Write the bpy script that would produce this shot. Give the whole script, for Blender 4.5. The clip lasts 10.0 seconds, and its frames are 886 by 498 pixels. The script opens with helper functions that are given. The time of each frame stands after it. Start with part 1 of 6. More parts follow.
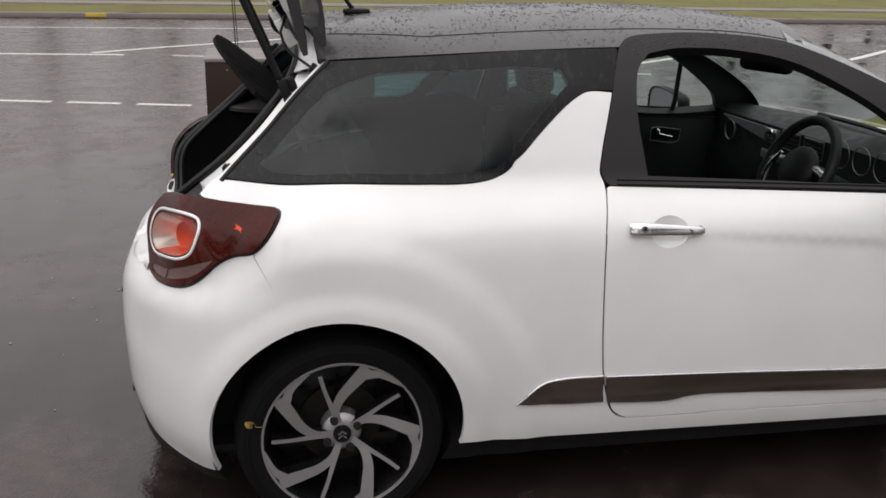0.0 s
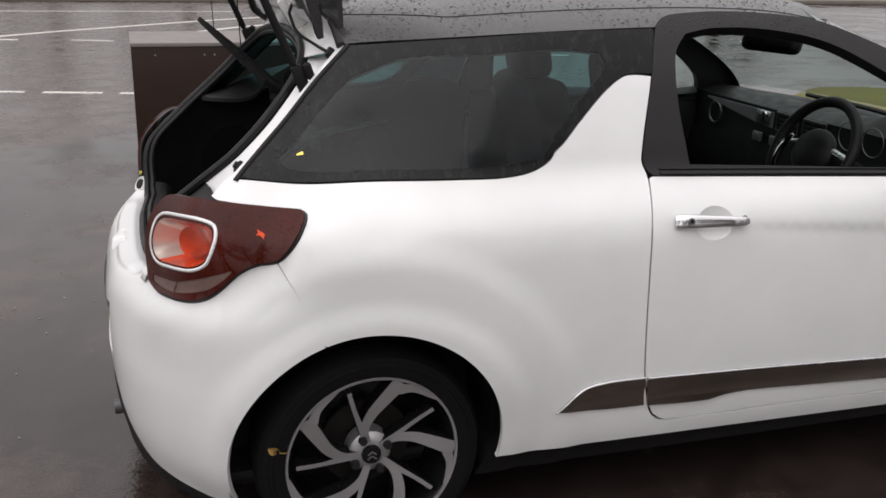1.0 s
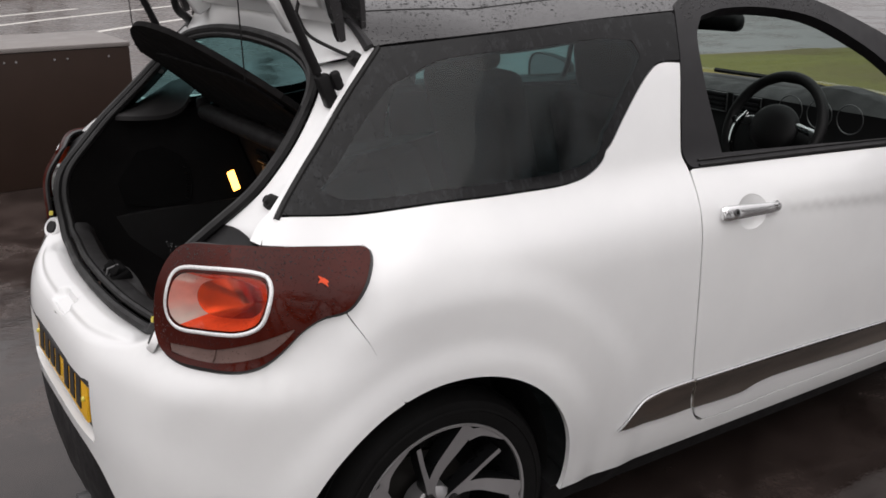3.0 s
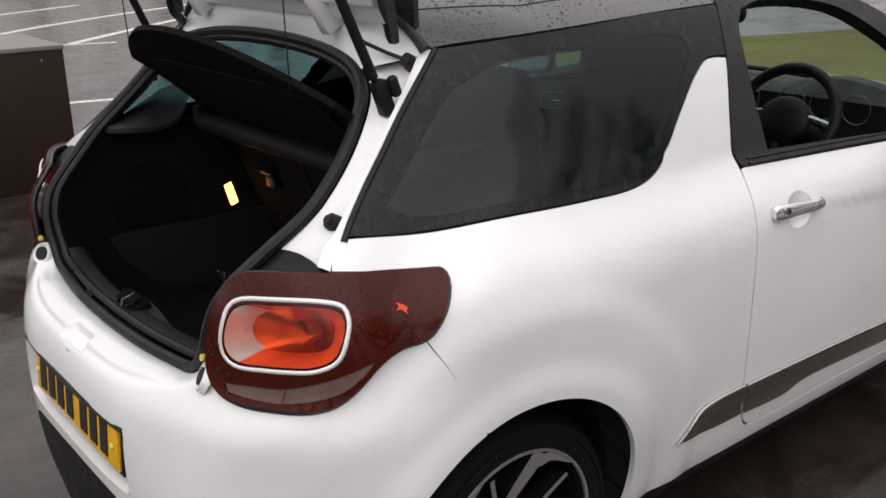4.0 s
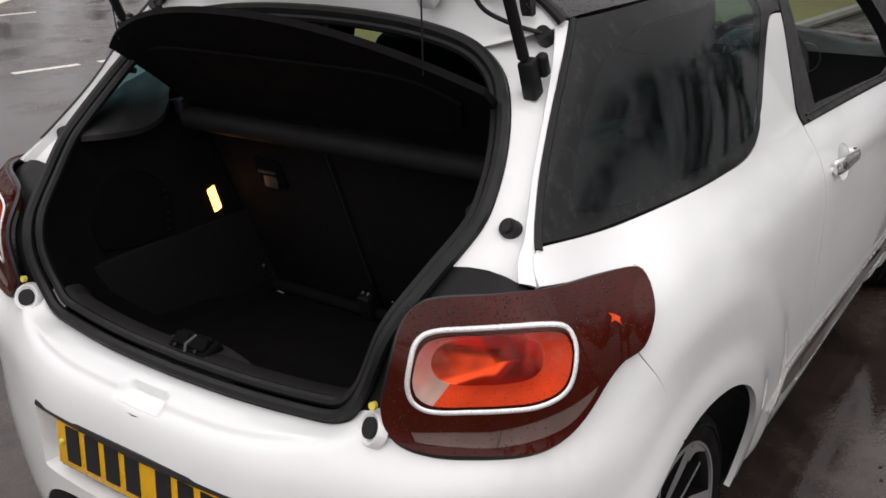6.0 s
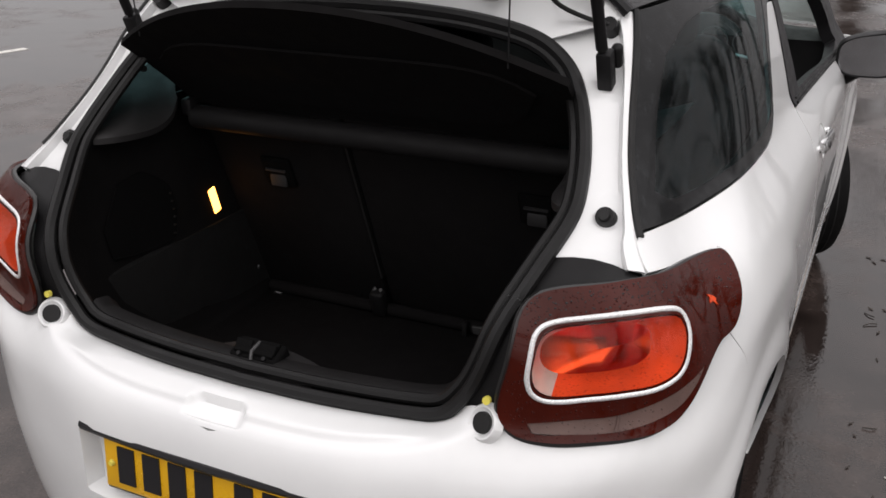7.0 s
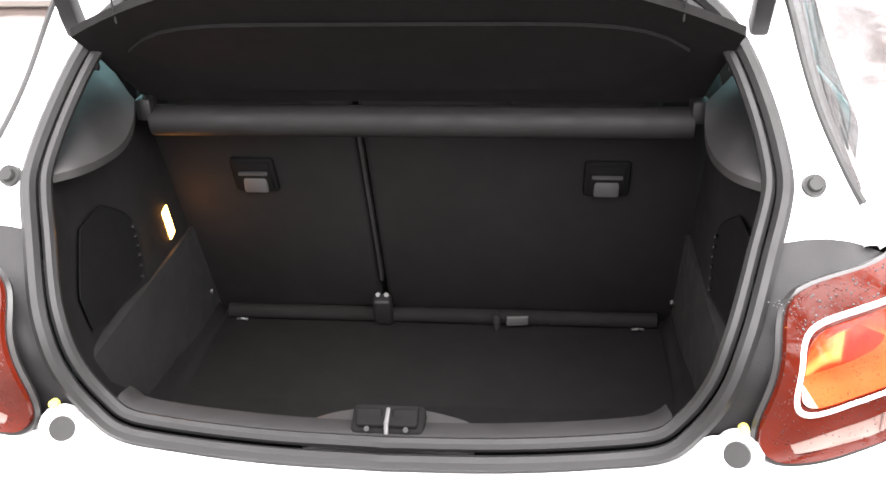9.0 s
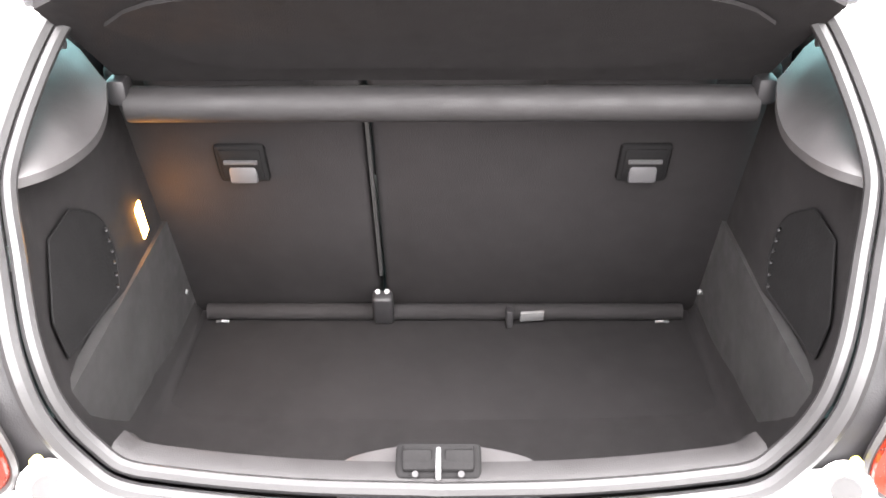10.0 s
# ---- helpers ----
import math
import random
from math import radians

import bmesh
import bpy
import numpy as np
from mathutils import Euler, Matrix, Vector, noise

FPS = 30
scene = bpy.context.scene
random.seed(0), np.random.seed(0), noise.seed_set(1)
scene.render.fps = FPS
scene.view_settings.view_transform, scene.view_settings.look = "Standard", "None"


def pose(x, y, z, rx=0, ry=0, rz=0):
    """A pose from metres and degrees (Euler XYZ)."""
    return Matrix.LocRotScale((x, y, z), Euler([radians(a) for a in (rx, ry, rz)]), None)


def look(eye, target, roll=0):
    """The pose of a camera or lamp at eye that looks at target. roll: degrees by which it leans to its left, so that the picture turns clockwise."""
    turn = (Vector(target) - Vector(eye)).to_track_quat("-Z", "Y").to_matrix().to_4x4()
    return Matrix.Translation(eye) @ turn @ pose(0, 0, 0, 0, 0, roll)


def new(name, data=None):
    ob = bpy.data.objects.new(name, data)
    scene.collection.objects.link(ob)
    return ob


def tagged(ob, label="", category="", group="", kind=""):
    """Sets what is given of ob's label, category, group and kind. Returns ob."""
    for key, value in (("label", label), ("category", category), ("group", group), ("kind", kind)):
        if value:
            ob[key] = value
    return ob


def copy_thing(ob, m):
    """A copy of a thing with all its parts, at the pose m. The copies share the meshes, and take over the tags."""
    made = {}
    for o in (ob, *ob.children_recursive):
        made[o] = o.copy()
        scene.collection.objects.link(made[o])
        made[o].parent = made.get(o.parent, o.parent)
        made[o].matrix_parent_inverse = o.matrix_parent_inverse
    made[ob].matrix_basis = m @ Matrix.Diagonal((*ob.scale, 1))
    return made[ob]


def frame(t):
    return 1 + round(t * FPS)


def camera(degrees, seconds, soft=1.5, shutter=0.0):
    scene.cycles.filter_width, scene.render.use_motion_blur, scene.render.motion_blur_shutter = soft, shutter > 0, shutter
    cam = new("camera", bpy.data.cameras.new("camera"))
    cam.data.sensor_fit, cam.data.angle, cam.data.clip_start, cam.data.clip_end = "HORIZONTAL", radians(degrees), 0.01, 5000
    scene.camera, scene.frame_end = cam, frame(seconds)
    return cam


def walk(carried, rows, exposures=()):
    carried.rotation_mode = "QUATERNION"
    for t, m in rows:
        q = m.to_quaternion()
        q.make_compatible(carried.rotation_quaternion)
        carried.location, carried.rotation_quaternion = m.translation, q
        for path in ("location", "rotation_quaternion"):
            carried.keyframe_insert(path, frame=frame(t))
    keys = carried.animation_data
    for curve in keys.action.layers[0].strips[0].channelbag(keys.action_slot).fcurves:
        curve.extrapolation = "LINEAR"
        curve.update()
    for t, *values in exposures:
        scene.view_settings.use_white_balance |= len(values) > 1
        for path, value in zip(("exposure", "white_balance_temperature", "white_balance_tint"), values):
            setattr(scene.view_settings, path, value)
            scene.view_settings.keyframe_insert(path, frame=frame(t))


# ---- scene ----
cam = camera(50.5, 10.0, soft=1.62)
PATH = [
    (0, (-0.241, -3.256, 1.642), (0.16, -1.387, 1.054), 1.2),
    (0.5, (-0.346, -3.113, 1.626), (0.142, -1.277, 1.002), 2.5),
    (1, (-0.538, -2.942, 1.613), (0.067, -1.139, 0.995), 1.4),
    (1.5, (-0.639, -2.772, 1.592), (0.069, -1.007, 0.973), 1.6),
    (2, (-0.733, -2.58, 1.596), (0.094, -0.867, 0.979), 0.4),
    (2.2, (-0.77, -2.542, 1.598), (0.1, -0.854, 0.97), 1.2),
    (3.3, (-1.123, -2.263, 1.602), (-0.004, -0.736, 0.96), 0.7),
    (3.5, (-1.146, -2.197, 1.592), (0.002, -0.691, 0.947), 1.6),
    (4, (-1.211, -2.033, 1.598), (-0.008, -0.575, 0.944), -0.4),
    (4.5, (-1.295, -1.871, 1.595), (0.008, -0.502, 0.94), 1.5),
    (5, (-1.435, -1.681, 1.607), (-0.04, -0.43, 0.91), 1.0),
    (5.2, (-1.484, -1.615, 1.619), (-0.056, -0.406, 0.913), 0.6),
    (6.3, (-1.565, -1.213, 1.596), (0.011, -0.224, 0.861), -0.8),
    (6.5, (-1.64, -1.141, 1.602), (-0.021, -0.219, 0.874), -0.2),
    (7, (-1.723, -0.982, 1.613), (-0.056, -0.181, 0.85), -0.4),
    (7.5, (-1.727, -0.841, 1.605), (-0.027, -0.146, 0.814), -0.0),
    (8, (-1.651, -0.621, 1.595), (0.081, -0.057, 0.77), -1.7),
    (8.5, (-1.592, -0.409, 1.595), (0.165, -0.014, 0.725), -0.7),
    (9, (-1.554, -0.202, 1.606), (0.215, -0.012, 0.693), -1.7),
    (9.5, (-1.489, -0.068, 1.603), (0.261, -0.001, 0.638), -0.9),
    (10, (-1.347, -0.019, 1.58), (0.382, 0.004, 0.575), -0.4),
]
EXPOSURES = [(0.0, 0.0), (7.6, 0.0), (8.0, 0.2), (8.3, 0.8), (8.5, 1.45), (8.8, 2.6), (9.0, 3.2), (9.5, 4.0), (10.0, 5.05)]
walk(cam, [(t, look(eye, target, roll)) for t, eye, target, roll in PATH], EXPOSURES)

# ---- light: an overcast sky and a wide, weak sun ----
SUN_UP, SUN_ROUND = radians(42), radians(222)
world = bpy.data.worlds.new("overcast")
scene.world = world
world.use_nodes = True
wn = world.node_tree
sky = wn.nodes.new("ShaderNodeTexSky")
sky.sky_type, sky.sun_disc = "NISHITA", False
sky.sun_elevation, sky.sun_rotation = SUN_UP, SUN_ROUND
sky.air_density, sky.dust_density, sky.ozone_density = 1.0, 3.0, 1.0
grey = wn.nodes.new("ShaderNodeHueSaturation")
grey.inputs["Saturation"].default_value = 0.18
wn.links.new(sky.outputs[0], grey.inputs["Color"])
back = wn.nodes["Background"]
cloud = wn.nodes.new("ShaderNodeMix")  # an even cloud layer over the clear sky
cloud.data_type = "RGBA"
cloud.inputs[0].default_value = 0.85
dome = wn.nodes.new("ShaderNodeTexCoord")
parts = wn.nodes.new("ShaderNodeSeparateXYZ")
wn.links.new(dome.outputs["Generated"], parts.inputs[0])
climb = wn.nodes.new("ShaderNodeMapRange")  # overcast: about three times as bright overhead as at the horizon
climb.inputs["To Min"].default_value, climb.inputs["To Max"].default_value = 3.3, 14.0
wn.links.new(parts.outputs["Z"], climb.inputs["Value"])
tone = wn.nodes.new("ShaderNodeVectorMath")
tone.operation = "MULTIPLY"
tone.inputs[1].default_value = (1.018, 0.980, 0.996)
wn.links.new(climb.outputs[0], tone.inputs[0])
wn.links.new(tone.outputs[0], cloud.inputs[7])
wn.links.new(grey.outputs[0], cloud.inputs[6])
wn.links.new(cloud.outputs[2], back.inputs["Color"])
back.inputs["Strength"].default_value = 0.134
sun_data = bpy.data.lights.new("sun", "SUN")
sun_data.energy, sun_data.angle, sun_data.color = 1.05, radians(100), (1.0, 0.965, 0.95)
sun_lamp = new("sun", sun_data)
sun_lamp.matrix_world = look((0, 0, 30), (-math.sin(SUN_ROUND) * 30 / math.tan(SUN_UP), -math.cos(SUN_ROUND) * 30 / math.tan(SUN_UP), 0))

# ---- materials ----
class Nodes:
    """A node material in the making: links written as calls."""

    def __init__(self, name):
        self.mat = bpy.data.materials.new(name)
        self.mat.use_nodes = True
        self.tree = self.mat.node_tree
        self.bsdf = self.tree.nodes["Principled BSDF"]
        self.where = self.add("ShaderNodeTexCoord").outputs["Object"]

    def add(self, kind, **values):
        node = self.tree.nodes.new(kind)
        for key, value in values.items():
            node.inputs[key.replace("_", " ")].default_value = value
        return node

    def link(self, a, b):
        self.tree.links.new(a, b)

    def noise(self, scale, detail=4.0, rough=0.55, stretch=None):
        node = self.add("ShaderNodeTexNoise", Scale=scale, Detail=detail, Roughness=rough)
        if stretch:
            m = self.add("ShaderNodeMapping")
            m.inputs["Scale"].default_value = stretch
            self.link(self.where, m.inputs["Vector"])
            self.link(m.outputs[0], node.inputs["Vector"])
        else:
            self.link(self.where, node.inputs["Vector"])
        return node.outputs["Fac"]

    def ramp(self, fac, *stops):
        node = self.add("ShaderNodeValToRGB")
        for n, (at, value) in enumerate(stops):
            e = node.color_ramp.elements[n] if n < 2 else node.color_ramp.elements.new(at)
            e.position = at
            e.color = (*value, 1) if isinstance(value, tuple) else (value, value, value, 1)
        self.link(fac, node.inputs["Fac"])
        return node.outputs["Color"]

    def mix(self, fac, a, b):
        node = self.tree.nodes.new("ShaderNodeMix")
        node.data_type = "RGBA"
        self.link(fac, node.inputs[0])
        for value, socket in ((a, node.inputs[6]), (b, node.inputs[7])):
            if isinstance(value, tuple):
                socket.default_value = (*value, 1)
            else:
                self.link(value, socket)
        return node.outputs[2]

    def bump(self, height, strength, distance):
        node = self.add("ShaderNodeBump", Strength=strength, Distance=distance)
        self.link(height, node.inputs["Height"])
        last = self.bsdf.inputs["Normal"]
        if last.is_linked:
            self.link(last.links[0].from_socket, node.inputs["Normal"])
        self.link(node.outputs[0], last)

    def put(self, **values):
        for key, value in values.items():
            socket = self.bsdf.inputs[key.replace("_", " ")]
            if isinstance(value, tuple):
                socket.default_value = (*value, 1)
            elif isinstance(value, (int, float)):
                socket.default_value = value
            else:
                self.link(value, socket)
        return self


def surface(name, colour, rough, metal=0.0, vary=0.12, scale=9.0, grain=0.0, grain_scale=400.0, coat=0.0, spec=0.5):
    """A plain surface with soft patches of tone and gloss and, where given, a fine grain."""
    n = Nodes(name)
    low = tuple(c * (1 - vary) for c in colour)
    high = tuple(min(1.0, c * (1 + vary)) for c in colour)
    patch_fac = n.noise(scale)
    n.put(Base_Color=n.mix(patch_fac, low, high), Metallic=metal, Specular_IOR_Level=spec, Coat_Weight=coat, Coat_Roughness=0.06,
          Roughness=n.ramp(n.noise(scale * 2.3), (0.3, max(0.02, rough * 0.8)), (0.7, min(1.0, rough * 1.2))))
    if grain:
        n.bump(n.noise(grain_scale, 2.0), grain, 0.001)
    return n.mat


def droplets(n, density=260.0, size=0.32, height=0.0012):
    """Beads of rain: round bumps scattered over the surface."""
    v = n.add("ShaderNodeTexVoronoi", Scale=density, Randomness=1.0)
    n.link(n.where, v.inputs["Vector"])
    bead = n.ramp(v.outputs["Distance"], (0.0, 1.0), (size, 0.0))
    pick = n.ramp(n.noise(density * 0.45, 2.0), (0.42, 0.0), (0.5, 1.0))
    both = n.add("ShaderNodeMath")
    both.operation = "MULTIPLY"
    n.link(bead, both.inputs[0])
    n.link(pick, both.inputs[1])
    n.bump(both.outputs[0], 1.0, height)
    return both.outputs[0]


def paint_white():
    n = Nodes("white paint")
    dust = n.ramp(n.noise(3.0, 6.0), (0.35, (0.76, 0.76, 0.76)), (0.7, (0.82, 0.82, 0.815)))
    n.put(Base_Color=dust, Roughness=0.38, Coat_Weight=1.0, Coat_Roughness=0.025)
    n.bump(n.noise(45.0, 2.0), 0.012, 0.001)
    return n.mat


def paint_black(name="wet black roof paint", rough=0.16):
    n = Nodes(name)
    bead = droplets(n, 150.0, 0.32, 0.003)
    film = n.ramp(n.noise(4.0, 5.0), (0.3, rough * 0.8), (0.7, rough * 1.8))
    n.put(Base_Color=n.mix(bead, (0.024, 0.0225, 0.0235), (0.008, 0.008, 0.008)), Roughness=film, Specular_IOR_Level=0.45, Coat_Weight=0.12, Coat_Roughness=0.06)
    return n.mat


def wet_asphalt():
    n = Nodes("wet asphalt")
    stones = n.add("ShaderNodeTexVoronoi", Scale=95.0)
    n.link(n.where, stones.inputs["Vector"])
    grit = n.ramp(stones.outputs["Distance"], (0.0, 0.75), (0.75, 0.25))
    pools = n.ramp(n.noise(0.8, 9.0, 0.68), (0.44, 0.0), (0.53, 1.0))
    worn = n.noise(1.7, 6.0, 0.65)
    dry = n.mix(grit, (0.034, 0.028, 0.025), (0.078, 0.065, 0.058))
    stained = n.mix(n.ramp(worn, (0.4, 0.0), (0.7, 1.0)), dry, (0.044, 0.037, 0.033))
    # the road lane beyond the yard has drained and is paler
    axes = n.add("ShaderNodeSeparateXYZ")
    n.link(n.where, axes.inputs[0])
    slope = n.add("ShaderNodeMath")
    slope.operation = "MULTIPLY_ADD"
    slope.inputs[1].default_value = -0.85
    n.link(axes.outputs["X"], slope.inputs[0])
    n.link(axes.outputs["Y"], slope.inputs[2])
    ragged = n.add("ShaderNodeMath")
    ragged.operation = "MULTIPLY_ADD"
    ragged.inputs[1].default_value = 1.6
    n.link(n.noise(1.3, 8.0, 0.7, (0.35, 1.0, 1.0)), ragged.inputs[0])
    n.link(slope.outputs[0], ragged.inputs[2])
    span = n.add("ShaderNodeMapRange", From_Min=6.6, From_Max=7.3)
    n.link(ragged.outputs[0], span.inputs["Value"])
    drained = span.outputs[0]
    wet = n.mix(pools, stained, (0.024, 0.0195, 0.0175))
    dust = n.mix(n.noise(0.9, 8.0, 0.7), (0.040, 0.033, 0.029), (0.084, 0.069, 0.060))
    mottle = n.ramp(n.noise(3.4, 7.0, 0.72), (0.36, (0.64, 0.56, 0.55)), (0.66, (1.42, 1.28, 1.27)))
    tinted = n.add("ShaderNodeVectorMath")
    tinted.operation = "MULTIPLY"
    n.link(n.mix(drained, wet, dust), tinted.inputs[0])
    n.link(mottle, tinted.inputs[1])
    n.put(Base_Color=tinted.outputs[0])
    streak = n.ramp(n.noise(2.4, 8.0, 0.7), (0.35, 0.14), (0.7, 0.40))
    gloss = n.mix(pools, streak, (0.06, 0.06, 0.06))
    n.put(Roughness=n.mix(drained, gloss, streak), Specular_IOR_Level=0.42)
    height = n.add("ShaderNodeMath")
    height.operation = "MULTIPLY"
    n.link(grit, height.inputs[0])
    n.link(n.ramp(pools, (0.0, 1.0), (1.0, 0.18)), height.inputs[1])
    n.bump(height.outputs[0], 0.35, 0.004)
    n.bump(n.noise(5.0, 4.0), 0.08, 0.01)
    return n.mat


def grass_ground():
    n = Nodes("mossy winter grass")
    big, small = n.noise(0.5, 5.0), n.noise(14.0, 6.0, 0.7)
    green = n.mix(small, (0.060, 0.066, 0.010), (0.200, 0.190, 0.036))
    n.put(Base_Color=n.mix(n.ramp(big, (0.4, 0.0), (0.7, 1.0)), green, (0.10, 0.078, 0.028)), Roughness=0.9)
    n.bump(small, 0.8, 0.05)
    return n.mat


def road_paint():
    n = Nodes("worn white road paint")
    chips = n.ramp(n.noise(24.0, 6.0, 0.7), (0.34, (0.10, 0.095, 0.09)), (0.46, (0.62, 0.60, 0.56)))
    n.put(Base_Color=chips, Roughness=0.45)
    n.bump(n.noise(90.0, 3.0), 0.3, 0.002)
    return n.mat


def tinted_glass(name, tint, gloss=1.0, wet=False):
    """A thin pane: it lets tinted light straight through and mirrors by the angle."""
    n = Nodes(name)
    n.tree.nodes.remove(n.bsdf)
    clear = n.tree.nodes.new("ShaderNodeBsdfTransparent")
    clear.inputs["Color"].default_value = (*tint, 1)
    shine = n.tree.nodes.new("ShaderNodeBsdfGlossy")
    shine.inputs["Roughness"].default_value = 0.05 if wet else 0.03
    shine.inputs["Color"].default_value = (gloss, gloss, gloss, 1)
    facing = n.tree.nodes.new("ShaderNodeLayerWeight")
    steep = n.add("ShaderNodeMath")
    steep.operation = "POWER"
    steep.inputs[1].default_value = 4.5
    facing.inputs["Blend"].default_value = 0.5
    n.link(facing.outputs["Facing"], steep.inputs[0])
    angle = n.add("ShaderNodeMath")
    angle.operation, angle.use_clamp = "MULTIPLY_ADD", True
    angle.inputs[1].default_value, angle.inputs[2].default_value = 0.94, 0.055
    n.link(steep.outputs[0], angle.inputs[0])
    both = n.tree.nodes.new("ShaderNodeMixShader")
    n.link(angle.outputs[0], both.inputs[0])
    n.link(clear.outputs[0], both.inputs[1])
    n.link(shine.outputs[0], both.inputs[2])
    top = both.outputs[0]
    if wet:
        film = n.tree.nodes.new("ShaderNodeBsdfDiffuse")
        film.inputs["Color"].default_value = (0.115, 0.155, 0.170, 1)
        runs = n.ramp(n.noise(42.0, 6.0, 0.75, (1.0, 1.0, 0.2)), (0.50, 0.012), (0.76, 0.16))
        over = n.tree.nodes.new("ShaderNodeMixShader")
        n.link(runs, over.inputs[0])
        n.link(top, over.inputs[1])
        n.link(film.outputs[0], over.inputs[2])
        top = over.outputs[0]
    n.link(top, n.tree.nodes["Material Output"].inputs["Surface"])
    return n.mat


def lens_red(name, colour, rough=0.08):
    n = Nodes(name)
    bead = droplets(n, 170.0, 0.30, 0.0010)
    tint = n.ramp(n.noise(9.0, 2.0), (0.36, tuple(c * 0.8 for c in colour)), (0.66, tuple(c * 1.12 for c in colour)))
    n.put(Base_Color=n.mix(bead, tint, tuple(c * 0.25 for c in colour)), Roughness=rough, Specular_IOR_Level=0.20, Coat_Weight=0.0)
    return n.mat


def glow(name, colour, strength):
    n = Nodes(name)
    n.put(Base_Color=colour, Emission_Color=colour, Emission_Strength=strength, Roughness=0.4)
    return n.mat


WHITE = paint_white()
BLACK = paint_black()


def wet_border():
    """Black glazed edge of a pane, with dried rain streaks."""
    n = Nodes("black glazed border")
    runs = n.ramp(n.noise(42.0, 6.0, 0.75, (1.0, 1.0, 0.2)), (0.50, (0.003, 0.003, 0.0034)), (0.74, (0.020, 0.021, 0.0225)))
    n.put(Base_Color=runs, Roughness=0.12, Specular_IOR_Level=0.24)
    droplets(n, 190.0, 0.3, 0.0012)
    return n.mat


FRIT = wet_border()
FRAME_BLACK = surface("satin black window frame", (0.021, 0.020, 0.0215), 0.45, grain=0.1, spec=0.25)
RUBBER = surface("black rubber", (0.014, 0.0135, 0.0135), 0.55, grain=0.2, grain_scale=200, spec=0.25)
SEAL = surface("rubber door seal", (0.0105, 0.0101, 0.0103), 0.45, grain=0.2, grain_scale=300, spec=0.25)
TYRE = surface("tyre rubber", (0.0075, 0.0072, 0.0072), 0.7, vary=0.25, grain=0.25, grain_scale=160, spec=0.08)
SILL_DARK = surface("dark matt sill plastic", (0.0102, 0.00952, 0.00969), 0.6, grain=0.4, grain_scale=500, spec=0.15)
SHELF = surface("black felt shelf", (0.0076, 0.00704, 0.00712), 0.85, grain=0.7, grain_scale=500, spec=0.05)
NET = surface("black netting", (0.0056, 0.0054, 0.0055), 0.9, grain=0.8, grain_scale=200, spec=0.03)
PLASTIC = surface("black grained plastic", (0.0088, 0.00832, 0.0088), 0.5, grain=0.35, grain_scale=500, spec=0.2)
TRIM_GREY = surface("dark grey moulded plastic", (0.017, 0.01589, 0.01615), 0.5, grain=0.35, grain_scale=500, spec=0.3)
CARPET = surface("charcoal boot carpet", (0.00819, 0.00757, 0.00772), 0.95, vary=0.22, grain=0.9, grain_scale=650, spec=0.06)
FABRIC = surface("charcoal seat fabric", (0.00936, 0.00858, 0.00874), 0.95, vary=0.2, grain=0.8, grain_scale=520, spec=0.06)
CHROME = surface("polished chrome", (0.78, 0.78, 0.78), 0.10, 1.0, vary=0.05)
STEEL = surface("zinc-plated steel", (0.55, 0.55, 0.56), 0.28, 1.0)
STRIP = surface("dark polished trim strip", (0.30, 0.262, 0.228), 0.12, 1.0, vary=0.15, scale=5)
ALLOY = surface("diamond-cut grey alloy", (0.36, 0.35, 0.355), 0.38, 0.6, grain=0.1, grain_scale=250)
BRAKE = surface("dark worn brake steel", (0.025, 0.023, 0.021), 0.5, 0.6)
ALLOY_BLACK = surface("gloss black alloy", (0.006, 0.006, 0.0065), 0.3, spec=0.3)
HANDLE_GREY = surface("silver-grey plastic flap", (0.034, 0.033, 0.034), 0.45)
DASH_GREY = surface("silver-grey dash plastic", (0.17, 0.17, 0.178), 0.35, 0.3)
TAG = surface("grey fabric tag", (0.045, 0.044, 0.044), 0.8)
DULL_STEEL = surface("dull dark steel", (0.12, 0.118, 0.12), 0.4, 0.6)
LAMP_DARK = lens_red("dark red lamp lens", (0.054, 0.0058, 0.0025), 0.05)
LAMP_CHROME = surface("silvered lamp ring", (0.92, 0.91, 0.90), 0.28, 0.25, vary=0.3, scale=180, grain=0.5, grain_scale=260)
WATER = surface("beads of rain water", (0.006, 0.006, 0.0062), 0.03, vary=0.05, spec=0.5)
LAMP_RED = lens_red("orange-red lamp reflector", (0.80, 0.085, 0.025), 0.12)
LAMP_CLEAR = lens_red("smoked clear lamp lens", (0.155, 0.100, 0.088), 0.06)
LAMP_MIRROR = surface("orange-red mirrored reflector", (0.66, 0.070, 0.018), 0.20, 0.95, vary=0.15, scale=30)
# LAMP_MIRROR darkened, for the facets that would mirror the ground
LAMP_MIRROR_SHADED = surface("red reflector with a dark ground reflection in its colour", (0.34, 0.036, 0.012), 0.16, 0.9, vary=0.15, scale=30)
LAMP_SILVER = surface("silvered lamp wall", (0.80, 0.81, 0.78), 0.22, 0.4, vary=0.25, scale=30)
LAMP_BLACK = surface("black lamp gasket", (0.012, 0.011, 0.011), 0.35)
PLATE_YELLOW = surface("yellow number plate", (0.78, 0.42, 0.012), 0.30, vary=0.05)
DOT_YELLOW = surface("yellow plastic plug", (0.72, 0.62, 0.10), 0.4)
PRIVACY = tinted_glass("wet privacy glass", (0.27, 0.50, 0.51), 0.50, True)
LAMP_COVER = tinted_glass("clear lamp cover", (0.98, 0.93, 0.89), 0.4)
CLEAR = tinted_glass("pale green window glass", (0.72, 0.82, 0.79))
MIRROR = surface("wet mirror glass", (0.44, 0.45, 0.47), 0.08, 1.0, vary=0.25, scale=120)
